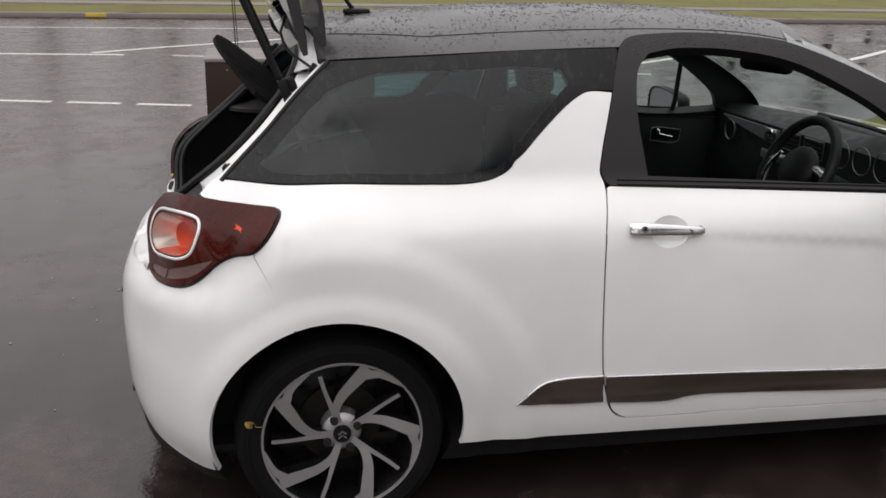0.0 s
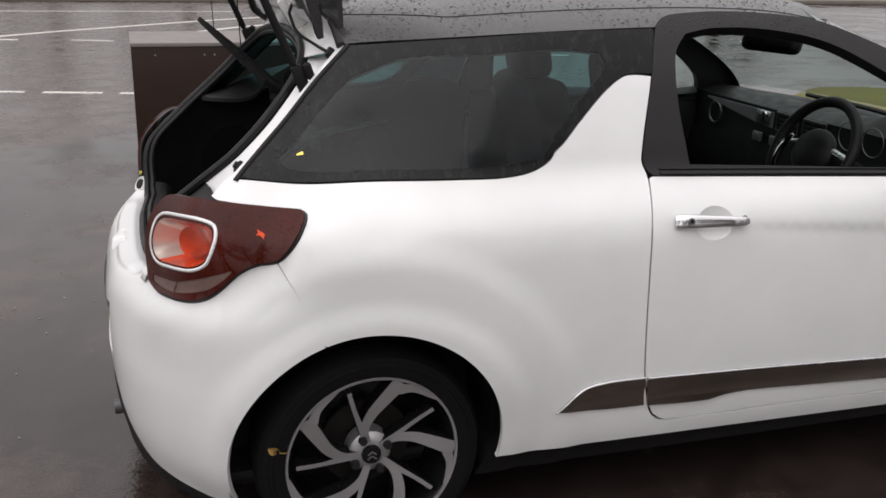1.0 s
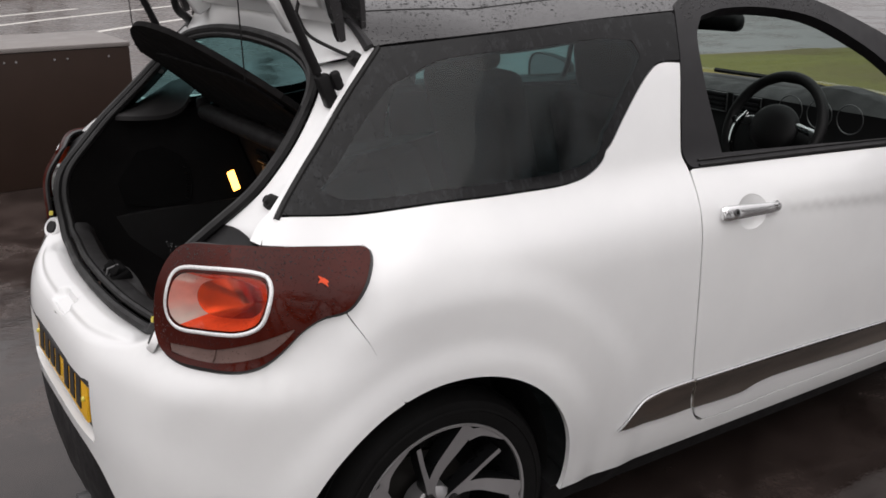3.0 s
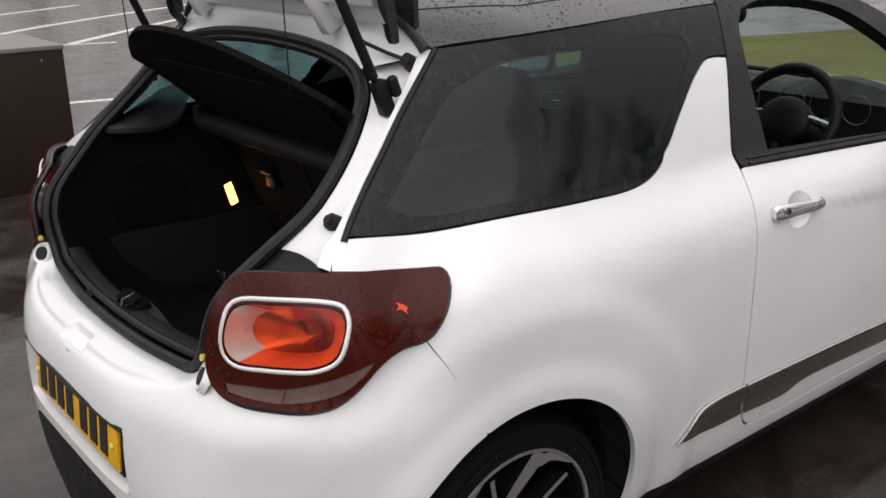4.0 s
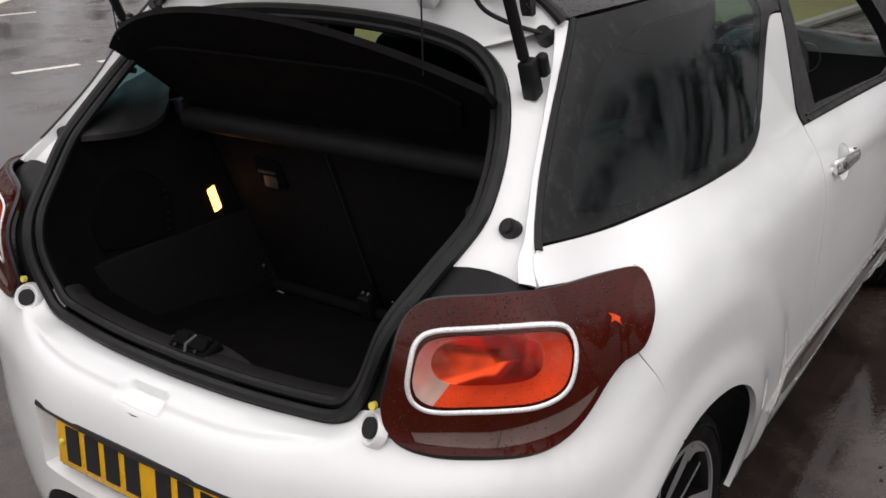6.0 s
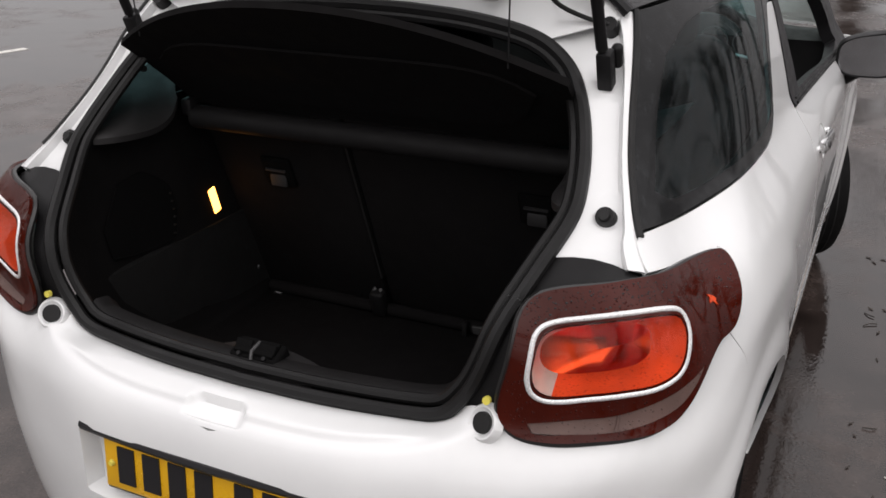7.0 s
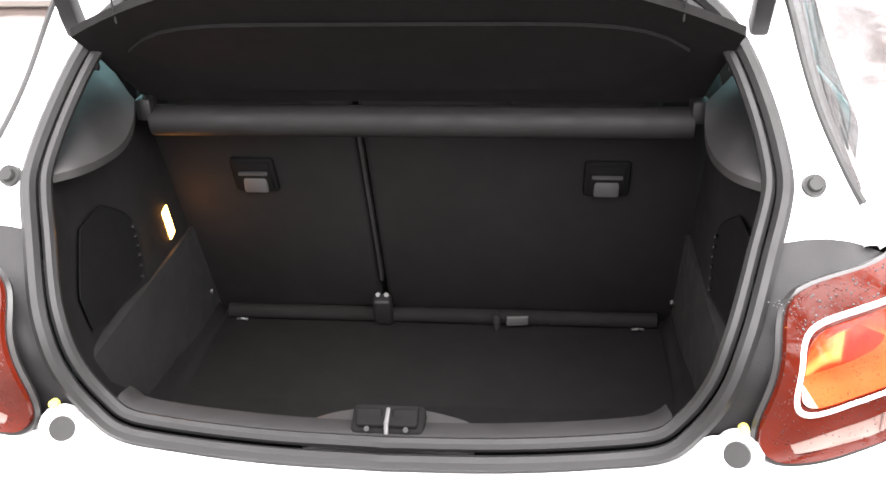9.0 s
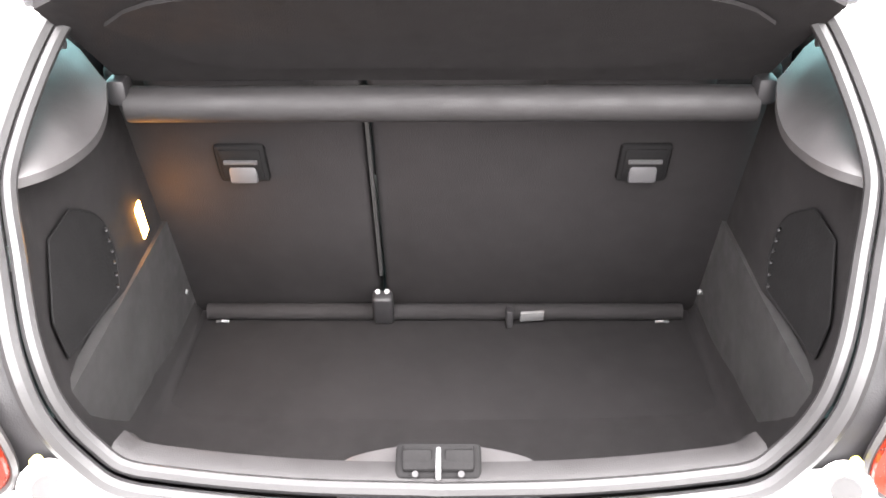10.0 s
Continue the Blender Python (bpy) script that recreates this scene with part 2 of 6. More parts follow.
WARM = glow("warm lit lamp cover", (1.0, 0.40, 0.065), 8.0)
ASPHALT = wet_asphalt()
GRASS = grass_ground()
ROADPAINT = road_paint()
PALE_GRIT = surface("pale grit", (0.42, 0.40, 0.36), 0.8)
KERB_YELLOW = surface("faded yellow kerb paint", (0.45, 0.32, 0.04), 0.6, vary=0.25, scale=8)
KERB = surface("wet concrete kerb", (0.16, 0.14, 0.125), 0.6, vary=0.3, scale=2.0, grain=0.5, grain_scale=120)
BOX_BROWN = surface("dark brown painted steel", (0.024, 0.013, 0.009), 0.55, vary=0.2, scale=3.0, spec=0.2)
BOX_TOP = surface("wet grey stone top", (0.17, 0.152, 0.143), 0.45, vary=0.2, scale=3.0, grain=0.2, grain_scale=80)
LEAF = surface("sodden yellow leaf", (0.30, 0.19, 0.045), 0.5, vary=0.3, scale=60)
BARK = surface("wet dark bark", (0.045, 0.036, 0.030), 0.8, vary=0.3, scale=6.0, grain=0.8, grain_scale=40)

# ---- mesh helpers ----
from mathutils.geometry import delaunay_2d_cdt


def part(name, bm, material, parent, label="", smooth=40):
    """Links a bmesh as one mesh object under a thing or a part."""
    me = bpy.data.meshes.new(name)
    bm.to_mesh(me)
    bm.free()
    for m in material if isinstance(material, (list, tuple)) else [material]:
        me.materials.append(m)
    if smooth:
        me.shade_smooth()
        me.set_sharp_from_angle(angle=radians(smooth))
    if "lean" in me.attributes:  # panels of the skin shade by its true slope
        lean = [tuple(d.vector) for d in me.attributes["lean"].data]
        outer = [d.value for d in me.attributes["outer"].data]
        me.normals_split_custom_set([lean[me.loops[i].vertex_index] if outer[f.index] else (0.0, 0.0, 0.0) for f in me.polygons for i in f.loop_indices])
    ob = new(name, me)
    ob.parent = parent
    if label:
        ob["label"] = label
    return ob


def thing(name, label, category, group="", kind="", at=(0, 0, 0)):
    ob = new(name)
    ob.empty_display_size = 0.2
    ob.location = at
    return tagged(ob, label, category, group, kind)


def flip(points, side):
    """Right-hand places (y below 0) for side -1, mirrored for side 1."""
    return [Vector((p[0], p[1] * -side, p[2])) for p in points]


def box_into(bm, size, m=None, bevel=0.0, segments=2):
    r = bmesh.ops.create_cube(bm, size=1.0)
    bmesh.ops.scale(bm, vec=size, verts=r["verts"])
    verts = r["verts"]
    if bevel:
        edges = list({e for v in verts for e in v.link_edges})
        made = bmesh.ops.bevel(bm, geom=edges, offset=bevel, segments=segments, profile=0.5, affect="EDGES")
        verts = list({v for f in made["faces"] for v in f.verts} | {v for v in verts if v.is_valid})
    if m is not None:
        bmesh.ops.transform(bm, matrix=m, verts=verts)
    return verts


def box(size, m=None, bevel=0.0, segments=2):
    bm = bmesh.new()
    box_into(bm, size, m, bevel, segments)
    return bm


def rod_into(bm, p, q, r0, r1=None, sides=14):
    p, q = Vector(p), Vector(q)
    m = Matrix.Translation((p + q) / 2) @ (q - p).to_track_quat("Z", "Y").to_matrix().to_4x4()
    bmesh.ops.create_cone(bm, cap_ends=True, segments=sides, radius1=r0, radius2=r0 if r1 is None else r1, depth=(q - p).length, matrix=m)


def rod(p, q, r0, r1=None, sides=14):
    bm = bmesh.new()
    rod_into(bm, p, q, r0, r1, sides)
    return bm


def spline(points, count, closed=False, corner=38):
    """A smooth curve through the points, evenly cut into count steps; sharp bends stay sharp."""
    pts = [Vector(p) for p in points]
    n = len(pts)
    spans = n if closed else n - 1

    def tangents(i):
        a, b, c = pts[(i - 1) % n], pts[i], pts[(i + 1) % n]
        if not closed and i in (0, n - 1):
            return None
        if (b - a).length < 1e-9 or (c - b).length < 1e-9 or math.degrees((b - a).angle(c - b)) > corner:
            return None
        return (c - a) / ((b - a).length + (c - b).length)

    dense = []
    for i in range(spans):
        j = (i + 1) % n
        a, b = pts[i], pts[j]
        d = (b - a).length
        ta, tb = tangents(i), tangents(j)
        ta = (b - a) if ta is None else ta * d
        tb = (b - a) if tb is None else tb * d
        steps = max(4, int(d / 0.004))
        for k in range(steps):
            u = k / steps
            dense.append(a * (2 * u ** 3 - 3 * u ** 2 + 1) + ta * (u ** 3 - 2 * u ** 2 + u) + b * (3 * u ** 2 - 2 * u ** 3) + tb * (u ** 3 - u ** 2))
    dense.append(pts[0].copy() if closed else pts[-1].copy())
    run = [0.0]
    for a, b in zip(dense, dense[1:]):
        run.append(run[-1] + (b - a).length)
    out, k = [], 0
    for s in range(count + 1):
        goal = run[-1] * s / count
        while k < len(run) - 2 and run[k + 1] < goal:
            k += 1
        step = run[k + 1] - run[k]
        out.append(dense[k].lerp(dense[k + 1], (goal - run[k]) / step if step > 1e-12 else 0.0))
    return out[:-1] if closed else out


def tube_into(bm, path, radius, sides=8, closed=False, flat=1.0):
    rings = []
    n = len(path)
    up = None
    for i, p in enumerate(path):
        a = path[(i - 1) % n] if closed or i else p
        b = path[(i + 1) % n] if closed or i < n - 1 else p
        d = (b - a).normalized()
        if up is None:
            up = d.orthogonal().normalized()
        up = (up - d * up.dot(d)).normalized()
        side = d.cross(up)
        r = radius(i / (n - 1)) if callable(radius) else radius
        rings.append([bm.verts.new(p + up * math.cos(k * math.tau / sides) * r + side * math.sin(k * math.tau / sides) * r * flat) for k in range(sides)])
    for i in range(n if closed else n - 1):
        r0, r1 = rings[i], rings[(i + 1) % n]
        for k in range(sides):
            bm.faces.new((r0[k], r0[(k + 1) % sides], r1[(k + 1) % sides], r1[k]))
    if not closed:
        bm.faces.new(rings[0][::-1])
        bm.faces.new(rings[-1])


def tube(path, radius, sides=8, closed=False, flat=1.0):
    bm = bmesh.new()
    tube_into(bm, path, radius, sides, closed, flat)
    bmesh.ops.recalc_face_normals(bm, faces=bm.faces)
    return bm


def loft(rows, back=0.0):
    """A sheet through rows of equally many points; with back, a second skin that far behind it."""
    bm = bmesh.new()
    grid = [[bm.verts.new(p) for p in row] for row in rows]
    for a, b in zip(grid, grid[1:]):
        for i in range(len(a) - 1):
            quad = (a[i], a[i + 1], b[i + 1], b[i])
            if len({tuple(round(c, 6) for c in v.co) for v in quad}) == 4:
                bm.faces.new(quad)
    bmesh.ops.recalc_face_normals(bm, faces=bm.faces)
    if back:
        bm.normal_update()
        fronts, rim = bm.faces[:], [e for e in bm.edges if e.is_boundary]
        twin = {v: bm.verts.new(v.co - v.normal * back) for v in bm.verts[:]}
        for f in fronts:
            bm.faces.new([twin[v] for v in f.verts][::-1])
        for e in rim:
            a, b = e.verts
            bm.faces.new((a, b, twin[b], twin[a]))
        bmesh.ops.recalc_face_normals(bm, faces=bm.faces)
    return bm


def revolve(profile, steps, axis_at, hollow=True):
    """Turns a profile of (radius, y) about the y axis through axis_at."""
    bm = bmesh.new()
    rings = []
    for k in range(steps):
        a = math.tau * k / steps
        rings.append([bm.verts.new((axis_at[0] + r * math.cos(a), axis_at[1] + y, axis_at[2] + r * math.sin(a))) for r, y in profile])
    for k in range(steps):
        a, b = rings[k], rings[(k + 1) % steps]
        for i in range(len(profile) - 1):
            bm.faces.new((a[i], a[i + 1], b[i + 1], b[i]))
    bmesh.ops.recalc_face_normals(bm, faces=bm.faces)
    return bm


# ---- the car's skin: plan outlines that change with the height ----
def table(z, pairs):
    zs, vs = np.array(pairs, float).T
    z = np.clip(z, zs[0], zs[-1])
    i = np.clip(np.searchsorted(zs, z, side="right") - 1, 0, len(zs) - 2)
    gap = np.diff(zs)
    d = np.diff(vs) / gap
    m = np.concatenate([[d[0]], (d[:-1] * gap[1:] + d[1:] * gap[:-1]) / (zs[2:] - zs[:-2]), [d[-1]]])
    h = gap[i]
    t = (z - zs[i]) / h
    return (2 * t ** 3 - 3 * t ** 2 + 1) * vs[i] + (t ** 3 - 2 * t ** 2 + t) * h * m[i] + (3 * t ** 2 - 2 * t ** 3) * vs[i + 1] + (t ** 3 - t ** 2) * h * m[i + 1]


HALF_WIDTH = [(0.18, 0.775), (0.26, 0.808), (0.40, 0.838), (0.55, 0.852), (0.70, 0.857), (0.80, 0.857), (0.88, 0.852), (0.92, 0.842), (0.96, 0.822),
              (1.0, 0.793), (1.03, 0.772), (1.10, 0.748), (1.2, 0.714), (1.27, 0.688), (1.34, 0.652), (1.392, 0.62), (1.42, 0.598), (1.45, 0.565)]
REAR_X = [(0.18, -0.628), (0.30, -0.650), (0.45, -0.656), (0.56, -0.658), (0.64, -0.652), (0.70, -0.632), (0.74, -0.598), (0.775, -0.560), (0.80, -0.553),
          (0.93, -0.550), (1.04, -0.555), (1.2, -0.42), (1.348, -0.25), (1.45, -0.14)]
CORNER = [(0.18, 3.1), (0.45, 3.4), (0.66, 3.8), (0.74, 4.3), (0.80, 4.6), (0.94, 4.7), (1.04, 3.2), (1.348, 2.6), (1.45, 2.4)]
REAR_FROM, FRONT_FROM, NOSE = 0.5, 2.2, 3.28
A_REAR, A_FRONT = 2.1, 0.4
HUB_Z, WHEELBASE = 0.303, 2.464
_angles = np.linspace(0, math.pi / 2, 1501)
_heights = np.linspace(0.10, 1.55, 1451)


def eased(pairs):
    """A table by height with its bends eased, so that the paint mirrors without kinks."""
    spread = np.exp(-0.5 * (np.arange(-60, 61) / 16.0) ** 2)
    return np.convolve(np.pad(table(_heights, pairs), 60, mode="edge"), spread / spread.sum(), mode="valid")


_width_by_height, _rear_by_height, _corner_by_height = eased(HALF_WIDTH), eased(REAR_X), eased(CORNER)
# how the tail's corner departs from the plain plan outline: (a, z) and the shift in x, y, z
CORNER_SHIFTS = [(2.80, 0.98, 0.012, 0.011, -0.008), (2.84, 0.88, 0.012, 0.012, -0.009), (2.91, 0.94, 0.016, 0.018, -0.013), (3.06, 0.90, 0.001, 0.0, 0.003),
                 (3.36, 0.83, 0.012, 0.010, -0.010), (3.31, 0.95, 0.025, 0.026, -0.014), (3.36, 0.775, 0.018, 0.011, -0.014), (3.126, 0.764, -0.005, -0.006, 0.004),
                 (3.034, 1.04, -0.003, -0.009, 0.003), (2.804, 0.635, -0.003, -0.019, 0.0), (2.925, 0.553, -0.006, -0.042, 0.0), (3.03, 0.40, -0.008, -0.052, 0.0),
                 (3.02, 0.20, -0.008, -0.052, 0.0), (2.25, 0.30, 0.0, 0.018, 0.0), (2.26, 0.43, 0.0, 0.012, 0.0), (2.24, 0.60, 0, 0, 0), (2.02, 0.40, 0, 0.004, 0),
                 (2.68, 0.72, 0, 0, 0), (2.60, 0.90, 0, 0, 0), (2.70, 1.08, 0, 0, 0), (3.62, 0.55, 0, 0, 0), (3.68, 0.72, 0, 0, 0)]


def _near(a, z):
    return np.stack([np.exp(-((a - c[0]) ** 2 + (z - c[1]) ** 2) / (2 * 0.13 ** 2)) for c in CORNER_SHIFTS], -1)


_at = np.array([c[:2] for c in CORNER_SHIFTS], float)
_pull = np.linalg.solve(_near(_at[:, 0], _at[:, 1]) + 0.02 * np.eye(len(CORNER_SHIFTS)), np.array([c[2:] for c in CORNER_SHIFTS], float))


def _oval(th, w, start, end, n):
    return start + (end - start) * np.clip(np.sin(th), 0, 1) ** (2 / n), -w * np.clip(np.cos(th), 0, 1) ** (2 / n)


def _run(start, end, n):
    x, y = _oval(_angles, 0.855, start, end, n)
    return np.concatenate([[0], np.cumsum(np.hypot(np.diff(x), np.diff(y)))])


_rear_run, _front_run = _run(REAR_FROM, -0.68, 3.5), _run(FRONT_FROM, NOSE, 2.8)
A_END, A_START = A_REAR + _rear_run[-1], A_FRONT - _front_run[-1]


def skin(a, z):
    """The car's right side: a runs from the nose along the flank to the middle of the tail, z is the height."""
    a, z = np.asarray(a, float), np.asarray(z, float)
    w = np.interp(z, _heights, _width_by_height)
    th = np.interp(np.clip(a - A_REAR, 0, None), _rear_run, _angles)
    x, y = _oval(th, w, REAR_FROM, np.interp(z, _heights, _rear_by_height), np.interp(z, _heights, _corner_by_height))
    flank = a < A_REAR
    x, y = np.where(flank, REAR_FROM + (A_REAR - a), x), np.where(flank, -w, y)
    tf = np.interp(np.clip(A_FRONT - a, 0, None), _front_run, _angles)
    xf, yf = _oval(tf, w, FRONT_FROM, NOSE, 2.8)
    nose = a < A_FRONT
    x, y = np.where(nose, xf, x), np.where(nose, yf, y)
    for wheel_x in (0.0, WHEELBASE):
        swell = np.clip((0.47 - np.hypot(x - wheel_x, z - HUB_Z)) / 0.075, 0, 1)
        haunch = np.clip((0.63 - np.hypot(x - wheel_x, z - HUB_Z)) / 0.085, 0, 1)
        y = y - 0.010 * haunch ** 2 * (3 - 2 * haunch) * np.clip(-y / 0.5, 0, 1)
        y = y - 0.011 * swell ** 2 * (3 - 2 * swell) * np.clip(-y / 0.5, 0, 1)
    below = 0.897 - 0.078 * (x - 1.05) - z
    fold = np.clip(below / 0.022, 0, 1) * np.clip(1 - below / 0.22, 0, 1) * np.clip((x - 0.85) / 0.35, 0, 1) * np.clip((2.3 - x) / 0.3, 0, 1)
    y = y + 0.0065 * fold * np.clip(-y / 0.5, 0, 1)
    place = np.stack([x, y, z + 0 * x], -1)
    return place + (_near(a, z) @ _pull) * np.clip(-y / 0.3, 0, 1)[..., None]


def skin_normal(az):
    a, z = az[:, 0], az[:, 1]
    p, e = skin(a, z), 0.010
    n = np.cross(skin(np.minimum(a + e, A_END), z) - skin(np.maximum(a - e, A_START), z), skin(a, z + e) - skin(a, z - e))
    n /= np.maximum(np.linalg.norm(n, axis=1, keepdims=True), 1e-12)
    return n * np.where((n[:, :1] * (p[:, :1] - 0.9) + n[:, 1:2] * p[:, 1:2]) < 0, -1, 1)


def skin_at(az, off=0.0):
    az = np.asarray(az, float).reshape(-1, 2)
    a, z = az[:, 0], az[:, 1]
    p = skin(a, z)
    if off:
        n = skin_normal(az)
        p = p + n * np.asarray(off, float).reshape(-1, 1)
    return p


_a_steps = np.linspace(A_START, A_END, 4001)


def a_of(x, z):
    """The a at which the skin at height z has that x."""
    xs = skin(_a_steps, np.full_like(_a_steps, z))[:, 0]
    return float(np.interp(-x, -xs, _a_steps))


def a_of_y(y, z):
    """The a, on the tail, at which the skin at height z has that y."""
    tail = _a_steps[_a_steps > A_REAR]
    return float(np.interp(y, skin(tail, np.full_like(tail, z))[:, 1], tail))


def inside(pts, loop):
    """Which of many points (n, 2) lie inside a closed loop."""
    pts, l0 = np.asarray(pts, float), np.asarray(loop, float)
    l1 = np.roll(l0, -1, axis=0)
    x, y = pts[:, :1], pts[:, 1:]
    crossing = (l0[:, 1] > y) != (l1[:, 1] > y)
    rise = np.where(np.abs(l1[:, 1] - l0[:, 1]) < 1e-12, 1e-12, l1[:, 1] - l0[:, 1])
    return (crossing & (x < (l1[:, 0] - l0[:, 0]) * (y - l0[:, 1]) / rise + l0[:, 0])).sum(1) % 2 == 1


def outline(points, step=0.012, corner=38):
    pts = [(p[0], p[1], 0.0) for p in points]
    length = sum((Vector(a) - Vector(b)).length for a, b in zip(pts, pts[1:] + pts[:1]))
    return [(p.x, p.y) for p in spline(pts, max(12, int(length / step)), True, corner)]


def patch(points, holes=(), off=0.0, depth=0.014, grid=0.024, side=-1, step=0.012, corner=38, both=False):
    """A panel of the skin inside an outline of (a, z), with holes, a turned-in edge, for one side (or both, joined in the middle)."""
    loops = [outline(points, step, corner)] + [outline(h, step, corner) for h in holes]
    flat, edges = [], []
    for loop in loops:
        first = len(flat)
        flat += loop
        edges += [(first + i, first + (i + 1) % len(loop)) for i in range(len(loop))]
    border = np.array(flat)
    lo, hi = border.min(0), border.max(0)
    cells = np.array([(a, z) for i, a in enumerate(np.arange(lo[0] + grid / 2, hi[0], grid)) for z in np.arange(lo[1] + grid / 2 + (grid / 2 if i % 2 else 0), hi[1], grid)]).reshape(-1, 2)
    if len(cells):
        keep = inside(cells, loops[0])
        for h in loops[1:]:
            keep &= ~inside(cells, h)
        cells = cells[keep]
        if len(cells):
            gap = np.hypot(cells[:, None, 0] - border[None, :, 0], cells[:, None, 1] - border[None, :, 1]).min(1)
            flat += [(float(a), float(z)) for a, z in cells[gap > grid * 0.42]]
    verts, _, faces, *_ = delaunay_2d_cdt([Vector(p) for p in flat], edges, [], 0, 1e-6)
    az = np.array([tuple(v) for v in verts])
    co = skin_at(az, off)
    bm = bmesh.new()
    lean = bm.verts.layers.float_vector.new("lean")
    outer = bm.faces.layers.int.new("outer")
    made = [bm.verts.new((p[0], p[1] * -side, p[2])) for p in co]
    for v, n in zip(made, skin_normal(az)):
        v[lean] = (n[0], n[1] * -side, n[2])
    mids = np.array([az[list(f)].mean(0) for f in faces])
    good = inside(mids, loops[0])
    for h in loops[1:]:
        good &= ~inside(mids, h)
    for f, ok in zip(faces, good):
        if ok:
            bm.faces.new([made[i] for i in (f if side < 0 else f[::-1])])[outer] = 1
    loose = [v for v in bm.verts if not v.link_faces]
    bmesh.ops.delete(bm, geom=loose, context="VERTS")
    bm.normal_update()
    centre = Vector((0.9, 0.0, 0.6))
    score = sum(f.normal.dot(f.calc_center_median() - centre) * f.calc_area() for f in bm.faces)
    if score < 0:
        bmesh.ops.reverse_faces(bm, faces=bm.faces[:])
        bm.normal_update()
    if depth:
        normals = {v: v.normal.copy() for v in bm.verts}
        rim = [e for e in bm.edges if e.is_boundary and not all(abs(v.co.y) < 1e-3 for v in e.verts)]
        made = bmesh.ops.extrude_edge_only(bm, edges=rim)["geom"]
        for f in made:
            if isinstance(f, bmesh.types.BMFace):
                f[outer] = 0
        olds = {tuple(round(c, 6) for c in v.co): n for v, n in normals.items()}
        for v in made:
            if isinstance(v, bmesh.types.BMVert):
                v.co -= olds[tuple(round(c, 6) for c in v.co)] * depth
    if both:
        twin = bmesh.ops.duplicate(bm, geom=bm.verts[:] + bm.edges[:] + bm.faces[:])["geom"]
        vs = [g for g in twin if isinstance(g, bmesh.types.BMVert)]
        for v in vs:
            v.co.y *= -1
            v[lean] = (v[lean].x, -v[lean].y, v[lean].z)
        bmesh.ops.reverse_faces(bm, faces=[g for g in twin if isinstance(g, bmesh.types.BMFace)])
        bmesh.ops.remove_doubles(bm, verts=[v for v in bm.verts if abs(v.co.y) < 2e-3], dist=2e-3)
    return bm


def skin_line(points, count, off=0.0, side=-1, closed=False, corner=38):
    pts = spline([(p[0], p[1], 0.0) for p in points], count, closed, corner)
    return flip([Vector(p) for p in skin_at([(p.x, p.y) for p in pts], off)], side)

# ---- the ground and what stands on it ----
def sheet(name, x0, x1, y0, y1, z, material, label, category, cell=0.0):
    bm = bmesh.new()
    vs = [bm.verts.new(p) for p in ((x0, y0, z), (x1, y0, z), (x1, y1, z), (x0, y1, z))]
    bm.faces.new(vs)
    return tagged(part(name, bm, material, None), label, category, "", "structure")


sheet("ground", -900, 900, -900, 900, 0.0, ASPHALT, "dark wet asphalt yard and road with puddles", "ground")


def marking(points, width, label):
    """A painted line along points on the road, 4 mm high."""
    path = [Vector((x, y, 0)) for x, y in points]
    bm = bmesh.new()
    rows = []
    for i, p in enumerate(path):
        d = (path[min(i + 1, len(path) - 1)] - path[max(i - 1, 0)]).normalized()
        n = Vector((-d.y, d.x, 0)) * width / 2
        rows.append([p - n, p - n + Vector((0, 0, 0.004)), p + n + Vector((0, 0, 0.004)), p + n])
    grid = [[bm.verts.new(c) for c in row] for row in rows]
    for a, b in zip(grid, grid[1:]):
        for i in range(3):
            bm.faces.new((a[i], b[i], b[i + 1], a[i + 1]))
    bm.faces.new(grid[0])
    bm.faces.new(grid[-1][::-1])
    bmesh.ops.recalc_face_normals(bm, faces=bm.faces)
    return tagged(part("road_marking", bm, ROADPAINT, None, smooth=0), label, "road marking", "white lines on the road", "structure")


for n in range(-8, 9):
    x = -2.22 + 0.783 * n
    marking([(x, 7.60 - 0.25 * x), (x + 0.60, 7.60 - 0.25 * (x + 0.60))], 0.10, "short worn white dash painted on wet asphalt")
HATCHES = (((-14.0, 14.7), (-8.0, 14.2), (-2.2, 13.66)), ((-2.75, 14.0), (-1.65, 15.1), (-0.4, 16.15), (1.1, 17.4), (4.0, 19.3)),
           ((0.42, 14.6), (1.6, 15.9), (2.95, 16.95), (6.0, 19.0)), ((2.4, 13.5), (3.9, 14.8), (5.4, 15.9), (8.0, 17.6)),
           ((3.45, 12.0), (5.0, 13.4), (6.8, 14.95), (9.0, 16.6)), ((5.15, 11.05), (6.2, 11.95), (7.6, 13.1)), ((10.4, 12.3), (11.27, 13.0), (13.0, 14.5), (15.0, 16.2)))
for line in HATCHES:
    marking(line, 0.15, "slanting worn white line on wet asphalt")
for line in (((-1.4, 13.55), (-0.75, 13.35)), ((3.2, 11.95), (4.0, 11.72)), ((4.9, 10.93), (6.0, 10.58))):
    marking(line, 0.09, "short white line end on wet asphalt")
marking([(-20.0, 20.2), (2.0, 19.9)], 0.10, "thin white edge line across the road")


def kerb_row(name, x0, x1, y, depth, height, label):
    bm = box((x1 - x0, depth, height), pose((x0 + x1) / 2, y, height / 2), 0.02)
    return tagged(part(name, bm, KERB, None), label, "kerb", "", "structure")


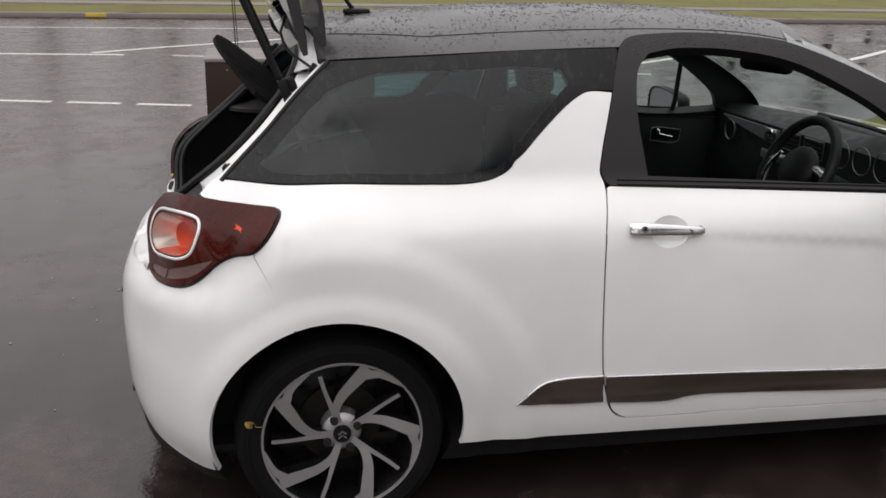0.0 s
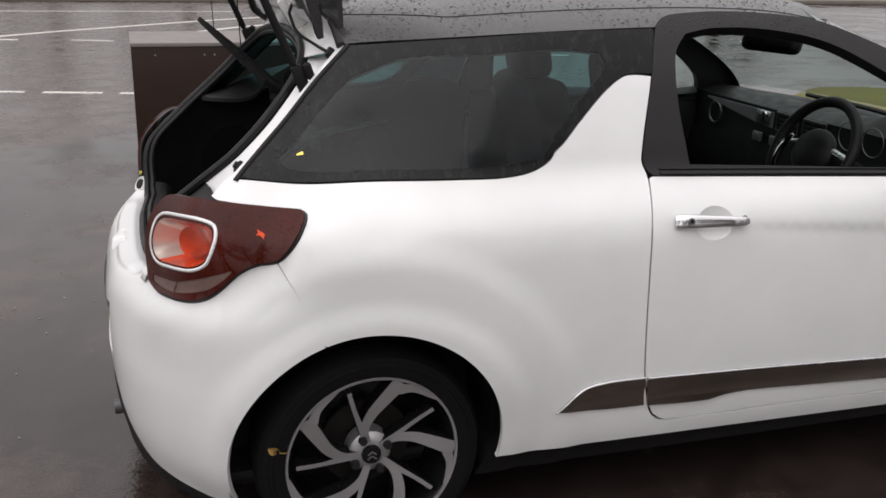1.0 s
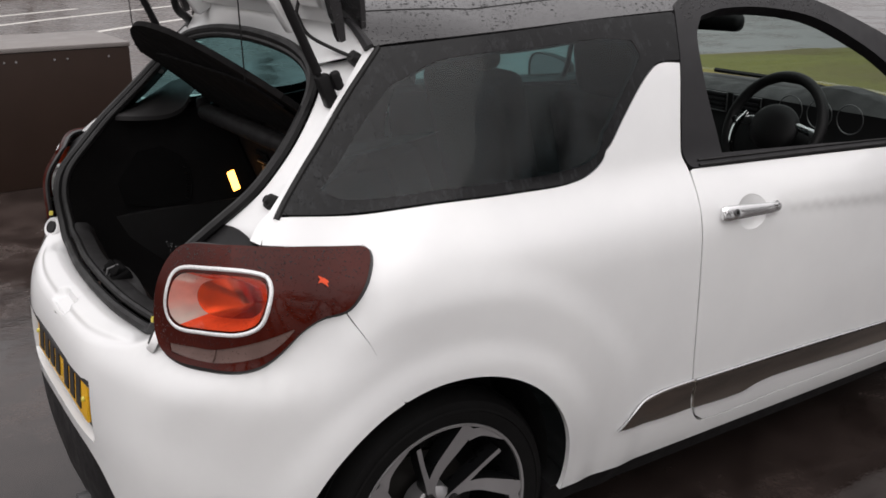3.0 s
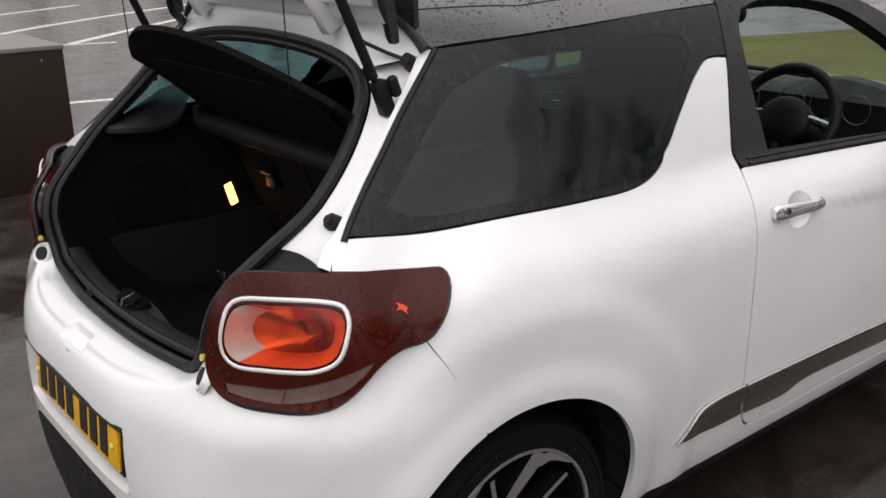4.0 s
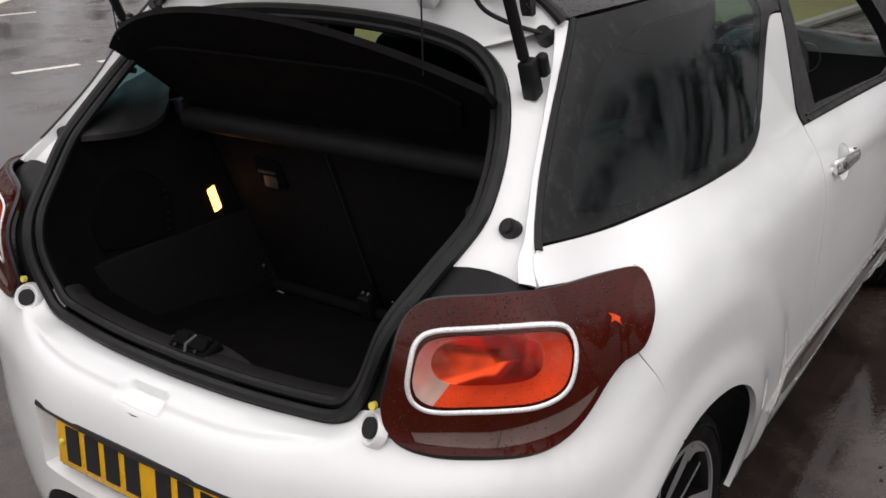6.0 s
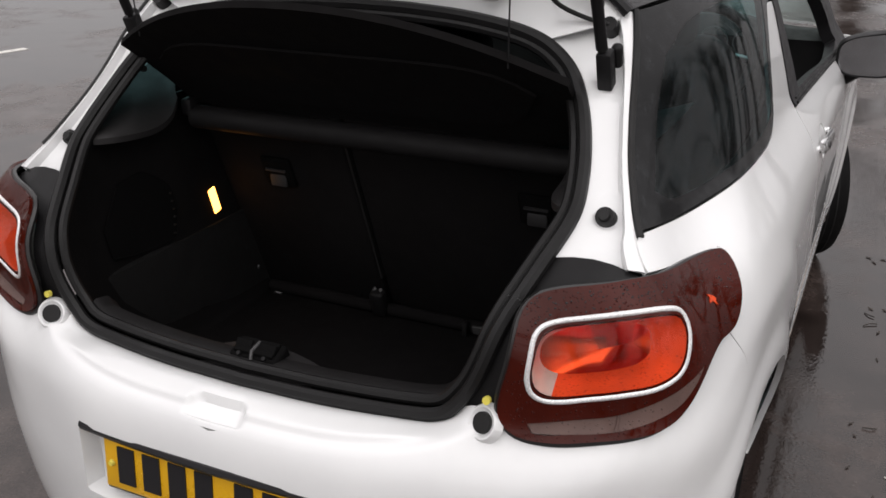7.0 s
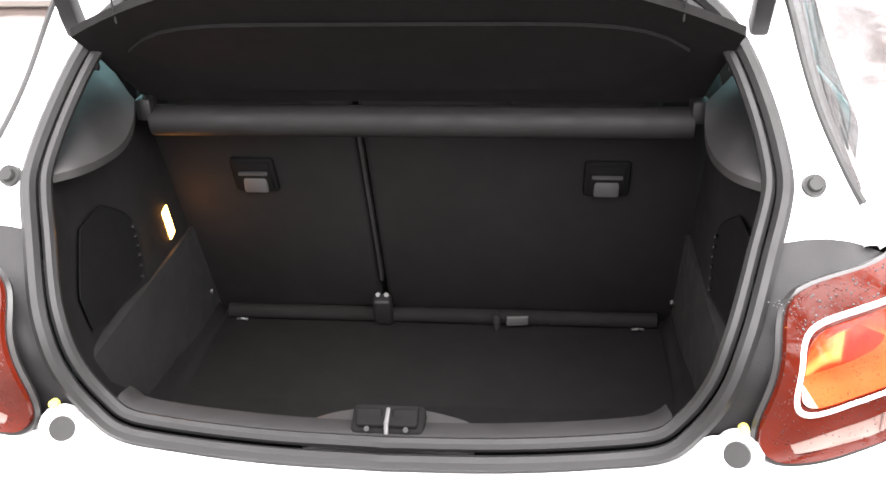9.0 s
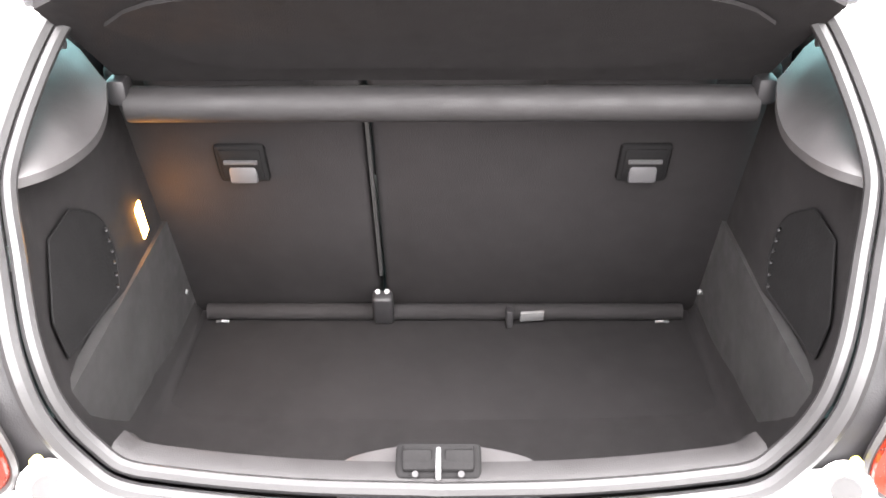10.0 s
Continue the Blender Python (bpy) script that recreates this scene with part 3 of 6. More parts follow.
def verge(x0, x1, y0, y1, z, nx, ny, label):
    bm = bmesh.new()
    grid = [[bm.verts.new((x0 + (x1 - x0) * i / nx, y0 + (y1 - y0) * j / ny,
                           z + 0.06 * noise.noise((i * 0.9, j * 0.9, 3.1)))) for j in range(ny + 1)] for i in range(nx + 1)]
    for i in range(nx):
        for j in range(ny):
            bm.faces.new((grid[i][j], grid[i + 1][j], grid[i + 1][j + 1], grid[i][j + 1]))
    return tagged(part("grass_verge", bm, GRASS, None), label, "grass", "", "structure")


kerb_row("kerb", -60, 60, 23.5, 0.25, 0.14, "low wet concrete kerb edging the grass verge")
verge(-60, 60, 23.6, 28.0, 0.13, 160, 12, "strip of mossy green grass behind a kerb")
kerb_row("footpath", -60, 60, 28.9, 1.6, 0.17, "pale wet concrete footpath along the grass")
verge(-60, 60, 29.7, 60.0, 0.16, 160, 30, "broad mossy grass bank beyond the road")


def island(x0, x1, y0, y1):
    """A grass island with a kerb round it."""
    bm = bmesh.new()
    path = [Vector((x, y, 0.05)) for x, y in ((x0, y0 + 1), (x0 + 1, y0), (x1, y0 - 1.0), (x1, y1 - 2.2), (x0 + 4.5, y1 - 0.7), (x0 + 1.5, y1), (x0, y1 - 1.2))]
    ring = spline(path, 90, True)
    tube_into(bm, ring, 0.06, 8, True)
    bmesh.ops.recalc_face_normals(bm, faces=bm.faces)
    tagged(part("kerb", bm, KERB, None), "rounded wet kerb round a grass island", "kerb", "", "structure")
    bm = bmesh.new()
    loop = [bm.verts.new((p.x, p.y, 0.10)) for p in ring]
    mid = Vector(((x0 + x1) / 2, (y0 + y1) / 2, 0.22))
    last = loop
    for k in range(1, 8):
        now = [bm.verts.new(v.co.lerp(mid, k / 8) + Vector((0, 0, 0.05 * noise.noise(v.co * 1.7 + Vector((k, 0, 0)))))) for v in loop]
        for i in range(len(now)):
            j = (i + 1) % len(now)
            bm.faces.new((last[i], last[j], now[j], now[i]))
        last = now
    bm.faces.new(last)
    bmesh.ops.recalc_face_normals(bm, faces=bm.faces)
    tagged(part("grass_verge", bm, GRASS, None), "mossy grass island in the wet yard", "grass", "", "structure")


island(5.6, 15.5, 1.6, 6.3)


def cabinet():
    """The low brown housing with a pale top that stands beyond the car."""
    root = thing("utility_cabinet", "low dark brown cabinet with a pale grey top on asphalt", "cabinet")
    x0, x1, y0, y1, h = -0.52, 0.76, 4.08, 4.95, 0.872
    part("body", box((x1 - x0, y1 - y0, h), pose((x0 + x1) / 2, (y0 + y1) / 2, h / 2), 0.006), BOX_BROWN, root)
    part("top", box((x1 - x0 + 0.012, y1 - y0 + 0.012, 0.03), pose((x0 + x1) / 2, (y0 + y1) / 2, h + 0.0165), 0.006), BOX_TOP, root, "pale grey wet top slab")
    for k, x in enumerate((-0.36, -0.02, 0.05, 0.28, 0.36, 0.62)):
        part("screw", rod((x, y0 + 0.002, h - 0.055), (x, y0 - 0.004, h - 0.055), 0.007, sides=10), STEEL, root)


cabinet()


def bare_tree(height, seed):
    rng = random.Random(seed)
    root = thing("bare_tree", "tall bare winter tree with dense dark twigs, out of view", "tree", "bare trees beside the yard")
    bm = bmesh.new()

    def limb(p, d, length, r, depth):
        pts = [p]
        for k in range(3):
            d = (d + Vector((rng.uniform(-0.2, 0.2), rng.uniform(-0.2, 0.2), rng.uniform(-0.03, 0.14)))).normalized()
            pts.append(pts[-1] + d * length / 3)
        tube_into(bm, pts, lambda u: r * (1 - 0.55 * u), 6 if depth < 2 else 3)
        if depth < 5:
            for k in range(4):
                turn = Vector((rng.uniform(-1, 1), rng.uniform(-1, 1), rng.uniform(-0.1, 0.8))).normalized()
                limb(pts[rng.randint(1, 3)], (d * 0.7 + turn * 0.85).normalized(), length * rng.uniform(0.52, 0.75), r * 0.45 + 0.002, depth + 1)

    limb(Vector((0, 0, 0)), Vector((0, 0, 1)), height * 0.34, height * 0.022, 0)
    part("trunk", bm, BARK, root, smooth=0)
    return root


first = bare_tree(11.0, 11)
first.matrix_basis = pose(1.5, -12.0, 0)
for x, y, turn in ((-7.5, -13.5, 70), (-3.0, -12.5, 140), (6.0, -12.5, 205), (10.5, -13.5, 290), (-12.0, -11.0, 30), (3.6, -15.5, 170), (-0.8, -16.0, 250), (15.0, -12.5, 100), (-9.0, -9.0, 300), (-12.5, -6.5, 220), (-5.2, -11.0, 10), (4.0, -11.0, 55), (8.4, -11.5, 120), (-15.0, -3.0, 80)):
    copy_thing(first, pose(x, y, 0, 0, 0, turn)).scale = (1.45 if x == -5.2 else 1.0,) * 3
# two unseen rows beyond the verge, added to darken the wet road's reflections
for k in range(11):
    copy_thing(first, pose(-26 + 6.4 * k, 54 + 5 * math.sin(2.3 * k), 0.16, 0, 0, 67 * k))
for k in range(10):
    copy_thing(first, pose(-23 + 6.4 * k, 50.5 + 2 * math.sin(1.3 * k), 0.16, 0, 0, 29 * k)).scale = (1.35,) * 3
# two unseen rows ahead of the car, added to dim and brown the reflections
for k in range(6):
    copy_thing(first, pose(25 + 3 * math.sin(1.9 * k), -17 + 4.4 * k, 0, 0, 0, 41 * k))
for k in range(7):
    copy_thing(first, pose(31 + 2 * math.sin(2.7 * k), -21 + 4.3 * k, 0, 0, 0, 77 * k)).scale = (1.3,) * 3


def litter():
    """Sodden leaves and twigs washed along the asphalt beside the car."""
    rng = random.Random(5)
    bm = bmesh.new()
    for k in range(48):
        x, y = rng.uniform(-0.5, 2.6), -1.02 - abs(rng.gauss(0, 0.10)) - (0.9 * rng.random() if k % 4 == 0 else 0)
        m = pose(x, y, 0.004, rng.uniform(-6, 6), rng.uniform(-6, 6), rng.uniform(0, 360))
        r = rng.uniform(0.004, 0.010)
        if k % 3:
            ring = [m @ Vector((r * 1.5 * math.cos(a), r * 0.7 * math.sin(a) * (1 + 0.3 * math.cos(3 * a)), 0.003 * math.cos(2 * a))) for a in [i * math.tau / 8 for i in range(8)]]
            bm.faces.new([bm.verts.new(p) for p in ring])
        else:
            tube_into(bm, [m @ Vector((-r * 3, 0, 0)), m @ Vector((0, r * 0.6, 0.002)), m @ Vector((r * 3, 0, 0))], 0.0022, 4)
    tagged(part("leaf_litter", bm, BARK, None, smooth=0), "dark sodden leaves and twigs on wet asphalt", "leaves", "", "stuff")

    grit = bmesh.new()
    for k in range(110):
        x, y = rng.uniform(-3.2, -0.75), rng.uniform(-1.6, 4.2)
        if k % 5 == 0:
            x, y = rng.uniform(-0.5, 2.0), rng.uniform(-2.0, -1.05)
        box_into(grit, (rng.uniform(0.003, 0.010), rng.uniform(0.003, 0.007), 0.003), pose(x, y, 0.002, 0, 0, rng.uniform(0, 180)))
    tagged(part("grit", grit, PALE_GRIT, None, smooth=0), "scattered pale chips of grit on wet asphalt", "grit", "", "stuff")


litter()
part_mark = box((0.52, 0.02, 0.10), pose(-3.95, 23.365, 0.085), 0.006)
tagged(part("kerb_mark", part_mark, KERB_YELLOW, None), "faded yellow paint mark on the kerb face", "road marking", "", "structure")

# ---- the car ----
car = thing("hatchback_car", "white three-door hatchback with black roof and open tailgate", "car")
car.scale = (1, 1, 1.008)
ARCH_R, ARCH_Z = 0.366, 0.318


def arch(wheel_x, a0, a1, steps, r=ARCH_R):
    """Points (a, z) on a wheel arch between two angles, in degrees from the car's front upwards."""
    out = []
    for k in range(steps + 1):
        t = radians(a0 + (a1 - a0) * k / steps)
        x, z = wheel_x - 0.012 + r * math.cos(t), ARCH_Z + r * math.sin(t)
        out.append((a_of(x, z), z))
    return out


DOOR_SEAM = [(1.736, 0.303), (1.785, 0.335), (1.812, 0.40), (1.834, 0.50), (1.850, 0.72), (1.852, 0.90), (1.838, 1.02)]
FIN = [(1.800, 1.275), (1.852, 1.279), (1.886, 1.274), (1.942, 1.239), (2.024, 1.165), (2.091, 1.101), (2.188, 1.053), (2.276, 1.038),
       (2.43, 1.038), (2.66, 1.041), (2.85, 1.041), (3.039, 1.040)]
LAMP_TOP = [(3.264, 0.991), (3.135, 0.993), (3.057, 0.992), (2.940, 0.994), (2.838, 0.989), (2.797, 0.982), (2.778, 0.962), (2.780, 0.932), (2.806, 0.904), (2.842, 0.885)]
LAMP_LOW = [(2.912, 0.876), (2.973, 0.849), (3.035, 0.799), (3.076, 0.772), (3.124, 0.761), (3.221, 0.759), (3.321, 0.760), (3.392, 0.772), (3.429, 0.802), (3.435, 0.849), (3.408, 0.910), (3.352, 0.957)]
GAP = [(2.845, 0.880), (2.7768, 0.772)]
SILL = [(a_of(0.345, 0.262), 0.262), (1.744, 0.250), (0.82, 0.224), (0.50, 0.216)]
BUMPER_LOW = [(a_of(-0.365, 0.190), 0.190), (3.164, 0.190), (3.302, 0.214), (3.37, 0.262), (3.44, 0.332), (3.52, 0.405), (3.62, 0.436), (A_END, 0.442)]
BUMPER_TOP = [(A_END, 0.690), (3.66, 0.700), (3.50, 0.735), (3.425, 0.776)]


def fenders(side):
    body = [FIN[0]] + FIN[1:] + [(3.056, 1.030), (3.060, 0.999)] + [(a, z + 0.003) for a, z in LAMP_TOP[3:9]] + [(2.842, 0.882), (2.7768, 0.772)]
    body += arch(0.0, 109.42, -9, 22) + SILL + [(0.50, 0.291), (0.848, 0.287), (1.376, 0.298)] + DOOR_SEAM + [(1.850, 1.066)]
    part("quarter_panel", patch(body, side=side), WHITE, car, "glossy white rear quarter panel with a rising fin")
    front = [(0.652, 0.298), (0.652, 0.985), (0.46, 0.965), (0.2, 0.93), (-0.3, 0.88), (-0.75, 0.78), (-0.95, 0.70), (-0.95, 0.30)]
    front += arch(WHEELBASE, -5, 185, 26)
    part("front_wing", patch(front, side=side), WHITE, car, "glossy white front wing")


fenders(-1)
fenders(1)

# -- doors
WINDOW_TOP = [(1.704, 1.046), (1.726, 1.224), (1.713, 1.332), (1.672, 1.380), (1.572, 1.394), (1.388, 1.388), (1.204, 1.354), (1.028, 1.276), (0.90, 1.20), (0.74, 1.08), (0.70, 1.012)]
WINDOW = WINDOW_TOP + [(0.928, 1.000), (1.244, 1.020)]


def hollow(bm, side):
    """Dishes a body-side strip along its middle."""
    for v in bm.verts:
        f = (2.6 - v.co.x) / 2.6
        low, high = 0.336 + 0.045 * f, 0.395 + 0.075 * f
        r = min(1.0, max(0.0, (v.co.z - low) / (high - low)))
        v.co.y -= side * 0.006 * (1 - (2 * r - 1) ** 2)
    bm.verts.layers.float_vector.remove(bm.verts.layers.float_vector["lean"])
    return bm


CUP = [(1.656 + 0.060 * math.cos(t * math.tau / 16), 0.899 + 0.045 * math.sin(t * math.tau / 16)) for t in range(16)]


def door(side):
    edge = [(a - 0.005, z + (0.005 if z < 0.32 else 0)) for a, z in DOOR_SEAM[:-1]] + [(1.831, 1.022)]
    shape = [(1.376, 0.303), (0.848, 0.292), (0.657, 0.296), (0.657, 0.968), (1.244, 0.996)] + edge[::-1]
    d = part("door", patch(shape[:5] + edge[::-1], [CUP], side=side), WHITE, car, "white door panel with a crease below the handle")
    surround = [(1.806, 1.0225), (1.824, 1.026), (1.836, 1.036), (1.842, 1.052), (1.846, 1.072), (1.796, 1.284), (1.762, 1.392), (1.735, 1.418), (1.68, 1.430), (1.50, 1.436), (1.30, 1.424), (1.20, 1.408),
                (1.0, 1.337), (0.80, 1.246), (0.60, 1.13), (0.47, 1.02), (0.47, 0.962), (0.66, 0.972), (1.244, 0.999)]
    part("window_frame", patch(surround, [WINDOW], off=0.003, depth=0.04, side=side), FRAME_BLACK, d, "satin black window frame and pillar cover")
    for low, lift, r in ((0.004, 0.005, 0.0040), (0.016, 0.005, 0.0032)):
        run = [(1.800, 1.0225 + low), (1.244, 0.999 + low), (0.72, 0.975 + low)]
        part("waist_seal", tube(skin_line(run, 30, lift, side), r, 6), RUBBER, d, "black rubber lip along the window sill")
    # black tube sunk in the seam, standing in for the gap's shade
    seam = skin_line([(a - 0.0025, z) for a, z in DOOR_SEAM[:-1]], 60, -0.009, side)
    part("gap_shade_line", tube(seam, 0.0042, 6), RUBBER, d, "black line added as the door gap's shade")
    # handle with its scooped cup
    cup_rim = [(1.656 + (a - 1.656) * 1.03, 0.899 + (z - 0.899) * 1.03) for a, z in CUP]
    rows = []
    for k in range(7):
        u = k / 6
        ring = [(1.656 + (a - 1.656) * (1 - u), 0.899 + (z - 0.899) * (1 - u)) for a, z in cup_rim]
        rows.append(flip([Vector(p) for p in skin_at(ring + ring[:1], -0.0005 - 0.020 * (1 - (1 - u) ** 2))], side))
    part("handle_cup", loft(rows), WHITE, d)
    rows = []
    for k in range(25):
        u = k / 24
        a, z = 1.784 - 0.230 * u, 0.911 - 0.011 * u
        end = min(1.0, u / 0.06, (1 - u) / 0.08)
        tall = (0.0175 - 0.0075 * u ** 1.3) * (0.78 + 0.22 * end ** 0.5)
        deep = 0.0080 * (0.55 + 0.45 * end)
        mid = 0.009 + 0.0085 * min(1.0, u / 0.22, (1 - u) / 0.22) ** 0.7
        ring, offs = [], []
        for n in range(17):
            c, q = math.cos(n * math.tau / 16), math.sin(n * math.tau / 16)
            ring.append((a, z + math.copysign(abs(c) ** 0.6, c) * tall))
            offs.append(mid + math.copysign(abs(q) ** 0.8, q) * deep)
        rows.append(flip([Vector(p) for p in skin_at(ring, offs)], side))
    for row, place in ((rows[0], 0), (rows[-1], 26)):
        heart = sum(row[:16], Vector()) / 16
        rows.insert(place, [heart + (p - heart) * 0.03 for p in row])
    bm = loft(rows)
    for a in (1.772, 1.568):
        p, q = flip([Vector(v) for v in skin_at([(a, 0.906), (a, 0.906)], [-0.004, 0.010])], side)
        rod_into(bm, p, q, 0.010)
    bmesh.ops.recalc_face_normals(bm, faces=bm.faces)
    part("handle", bm, CHROME, d, "polished chrome pull handle")
    if side < 0:
        p, q = flip([Vector(v) for v in skin_at([(1.744, 0.909), (1.744, 0.909)], [0.020, 0.0262])], side)
        barrel = part("lock_barrel", rod(p, q, 0.0095), DULL_STEEL, d, "round key barrel")
        part("key_slot", rod(q, q + (q - p) * 0.08, 0.0045), NET, barrel)
    else:
        pane = patch([(a, z) for a, z in WINDOW], off=-0.012, depth=0.0, side=side)
        g = part("window_glass", pane, CLEAR, d, "closed pale green side glass")
        part("divider_bar", tube(skin_line([(0.90, 0.99), (0.92, 1.215)], 10, -0.006, side), 0.011, 8), FRAME_BLACK, d)
    # body-side strip on the door
    strip = [(1.806, 0.373), (1.616, 0.364), (1.54, 0.374), (1.45, 0.376), (0.88, 0.347), (0.70, 0.345), (0.70, 0.408), (0.88, 0.416), (1.4, 0.442), (1.819, 0.459)]
    part("trim_strip", hollow(patch(strip, off=0.010, depth=0.012, grid=0.012, side=side), side), STRIP, d, "polished dark strip along the door foot")
    part("strip_edge", tube(skin_line([(1.819, 0.462), (1.4, 0.446), (0.88, 0.420), (0.70, 0.412)], 40, 0.006, side), 0.0034, 6), STEEL, d, "bright line above the strip")
    # inner panel, dark, with armrest
    inner = skin_line([(1.80, 0.96), (1.2, 0.95), (0.50, 0.94)], 14, -0.06, side)
    low = skin_line([(1.80, 0.34), (1.2, 0.33), (0.50, 0.33)], 14, -0.09, side)
    mid = [a.lerp(b, 0.45) + Vector((0, side * -0.03, 0)) for a, b in zip(inner, low)]
    top = skin_line([(1.80, 1.018), (1.2, 1.0), (0.50, 0.965)], 14, -0.02, side)
    part("door_card", loft([top, inner, mid, low]), PLASTIC, d, "black grained inner door panel")
    if side > 0:
        y = 0.70
        bowl = part("handle_bowl", box((0.15, 0.012, 0.050), pose(1.625, y - 0.012, 0.900, 0, 4, 0), 0.005), NET, d, "black recess for the inner handle")
        part("bowl_rim", tube(spline([(1.552, y - 0.019, 0.872), (1.562, y - 0.019, 0.928), (1.700, y - 0.019, 0.918), (1.682, y - 0.019, 0.864)], 40, True, 90), 0.0022, 6, True), DULL_STEEL, bowl)
        part("inner_handle", tube([Vector((1.585, y - 0.022, 0.925)), Vector((1.592, y - 0.030, 0.900)), Vector((1.655, y - 0.030, 0.888))], lambda u: 0.008 - 0.004 * u, 8), CHROME, bowl, "small chrome inner handle")


door(-1)
door(1)


def sill_strip(side):
    strip = [(2.086, 0.390), (2.02, 0.444), (1.952, 0.460), (1.828, 0.461), (1.818, 0.376), (1.944, 0.379)]
    part("trim_strip", hollow(patch(strip, off=0.010, depth=0.012, grid=0.012, side=side), side), STRIP, car, "pointed polished dark strip end")
    part("strip_edge", tube(skin_line([(2.09, 0.388), (2.024, 0.447), (1.952, 0.4635), (1.828, 0.4645)], 20, 0.005, side), 0.0034, 6), STEEL, car, "bright line above the strip")
    low = [(a_of(0.335, 0.258), 0.258), (1.744, 0.246), (0.82, 0.220), (0.52, 0.212), (0.52, 0.17), (0.82, 0.165), (1.744, 0.175), (a_of(0.30, 0.185), 0.185)]
    part("sill_cover", patch(low, off=-0.02, depth=0.25, side=side), PLASTIC, car, "black plastic lower sill")


sill_strip(-1)
sill_strip(1)

# -- rear quarter glass
FRIT_OUT = [(3.036, 1.044), (3.033, 1.135), (3.012, 1.258), (2.985, 1.349), (2.757, 1.364), (2.43, 1.377), (2.1, 1.386), (1.766, 1.394), (1.795, 1.281)] + [(a, z + 0.004) for a, z in FIN[1:-1]]
PANE = [(2.985, 1.085), (2.965, 1.19), (2.925, 1.275), (2.80, 1.322), (2.45, 1.336), (2.05, 1.345), (1.945, 1.335), (1.93, 1.30), (2.02, 1.215), (2.10, 1.135), (2.20, 1.083), (2.33, 1.068), (2.7, 1.066), (2.93, 1.068)]


def quarter_glass(side):
    g = part("quarter_window", patch(FRIT_OUT, [PANE], off=0.0012, depth=0.0012, side=side, grid=0.03), FRIT, car, "black-bordered rear side window")
    pane = part("pane", patch(PANE, off=0.0005, depth=0.0, side=side, grid=0.03), PRIVACY, g, "dark privacy glass wet with rain")
    inner_edge = [(3.02, 1.02)] + FRIT_OUT[1:9] + [(a, z - 0.035) for a, z in FRIT_OUT[9:]]
    part("inner_frame", patch(inner_edge, [PANE], off=-0.016, depth=0.0, side=side, grid=0.04), PLASTIC, g)
    part("edge_moulding", tube(skin_line([(3.041, 1.037), (3.038, 1.135), (3.017, 1.258), (2.990, 1.349)], 40, 0.0, side), 0.007, 8), RUBBER, g)


quarter_glass(-1)
quarter_glass(1)
for side_sign in (-1, 1):
    inner_trim = [(1.795, 0.34), (1.795, 1.04), (1.95, 1.10), (2.1, 1.085), (2.3, 1.060), (2.66, 1.060), (2.66, 0.70), (2.3, 0.69), (2.1, 0.50), (2.05, 0.34)]
    part("side_trim", patch(inner_trim, off=-0.035, depth=0.004, grid=0.05, side=side_sign), PLASTIC, car, "black inner side trim")

# -- roof
ROOF_EDGE = [(-0.03, 1.349), (0.0, 1.354), (0.17, 1.369), (0.37, 1.381), (0.84, 1.398), (1.1, 1.402), (1.3, 1.392), (1.42, 1.372)]
ROOF_CROWN = [(-0.06, 1.430), (0.1, 1.447), (0.3, 1.466), (0.67, 1.488), (1.0, 1.491), (1.25, 1.478), (1.42, 1.452)]


_roof_rows = {}


def roof_point(x, u, drop=0.0):
    if x not in _roof_rows:
        height = float(table(x, ROOF_EDGE))
        _roof_rows[x] = (height, -float(skin(a_of(x, height), height)[1]), float(table(x, ROOF_CROWN)))
    ze, ye, zc = _roof_rows[x]
    back_bow = 0.05 * (1 - u * u) * max(0.0, 1 - (x + 0.03) / 0.25)
    back_bow -= 0.16 * (1 - u * u) * max(0.0, (x - 0.9) / 0.52)
    return Vector((x - back_bow, -u * (ye - 0.0), ze + (zc - ze) * (1 - abs(u) ** (2.6 + 4.0 * max(0.0, 1 - (x + 0.02) / 0.30))) - drop))


def roof():
    xs = [-0.018 + 1.458 * k / 40 for k in range(41)]
    us = [math.sin(math.pi / 2 * k / 22) for k in range(-22, 23)]
    r = part("roof", loft([[roof_point(x, u) for u in us] for x in xs], 0.012), BLACK, car, "black roof panel beaded with rain")
    part("headlining", loft([[roof_point(x, u * 0.97, 0.035) for u in us] for x in xs]), TRIM_GREY, r, "dark grey inner roof lining")
    for side in (-1, 1):
        part("roof_joint", tube([roof_point(x, -side * 0.80, 0.0) for x in xs[1:]], 0.0018, 6), RUBBER, r)
        lip = flip([roof_point(-0.018, u, -0.001) + Vector((-0.004, 0, 0)) for u in (1.005, 0.985, 0.965, 0.94, 0.91, 0.87)], side)
        part("corner_cap", tube(spline(lip, 16), lambda u: 0.0125 * (1 - 0.45 * u), 8), FRAME_BLACK, r, "black plastic roof corner cap")
    # aerial
    p = roof_point(0.13, 0.0)
    a = part("aerial", rod(p + Vector((0.03, 0, 0.0)), p + Vector((-0.04, 0, 0.09)), 0.008, 0.005), PLASTIC, r)
    part("aerial_base", box((0.09, 0.05, 0.022), pose(p.x + 0.03, 0, p.z + 0.008), 0.01), PLASTIC, r)


roof()

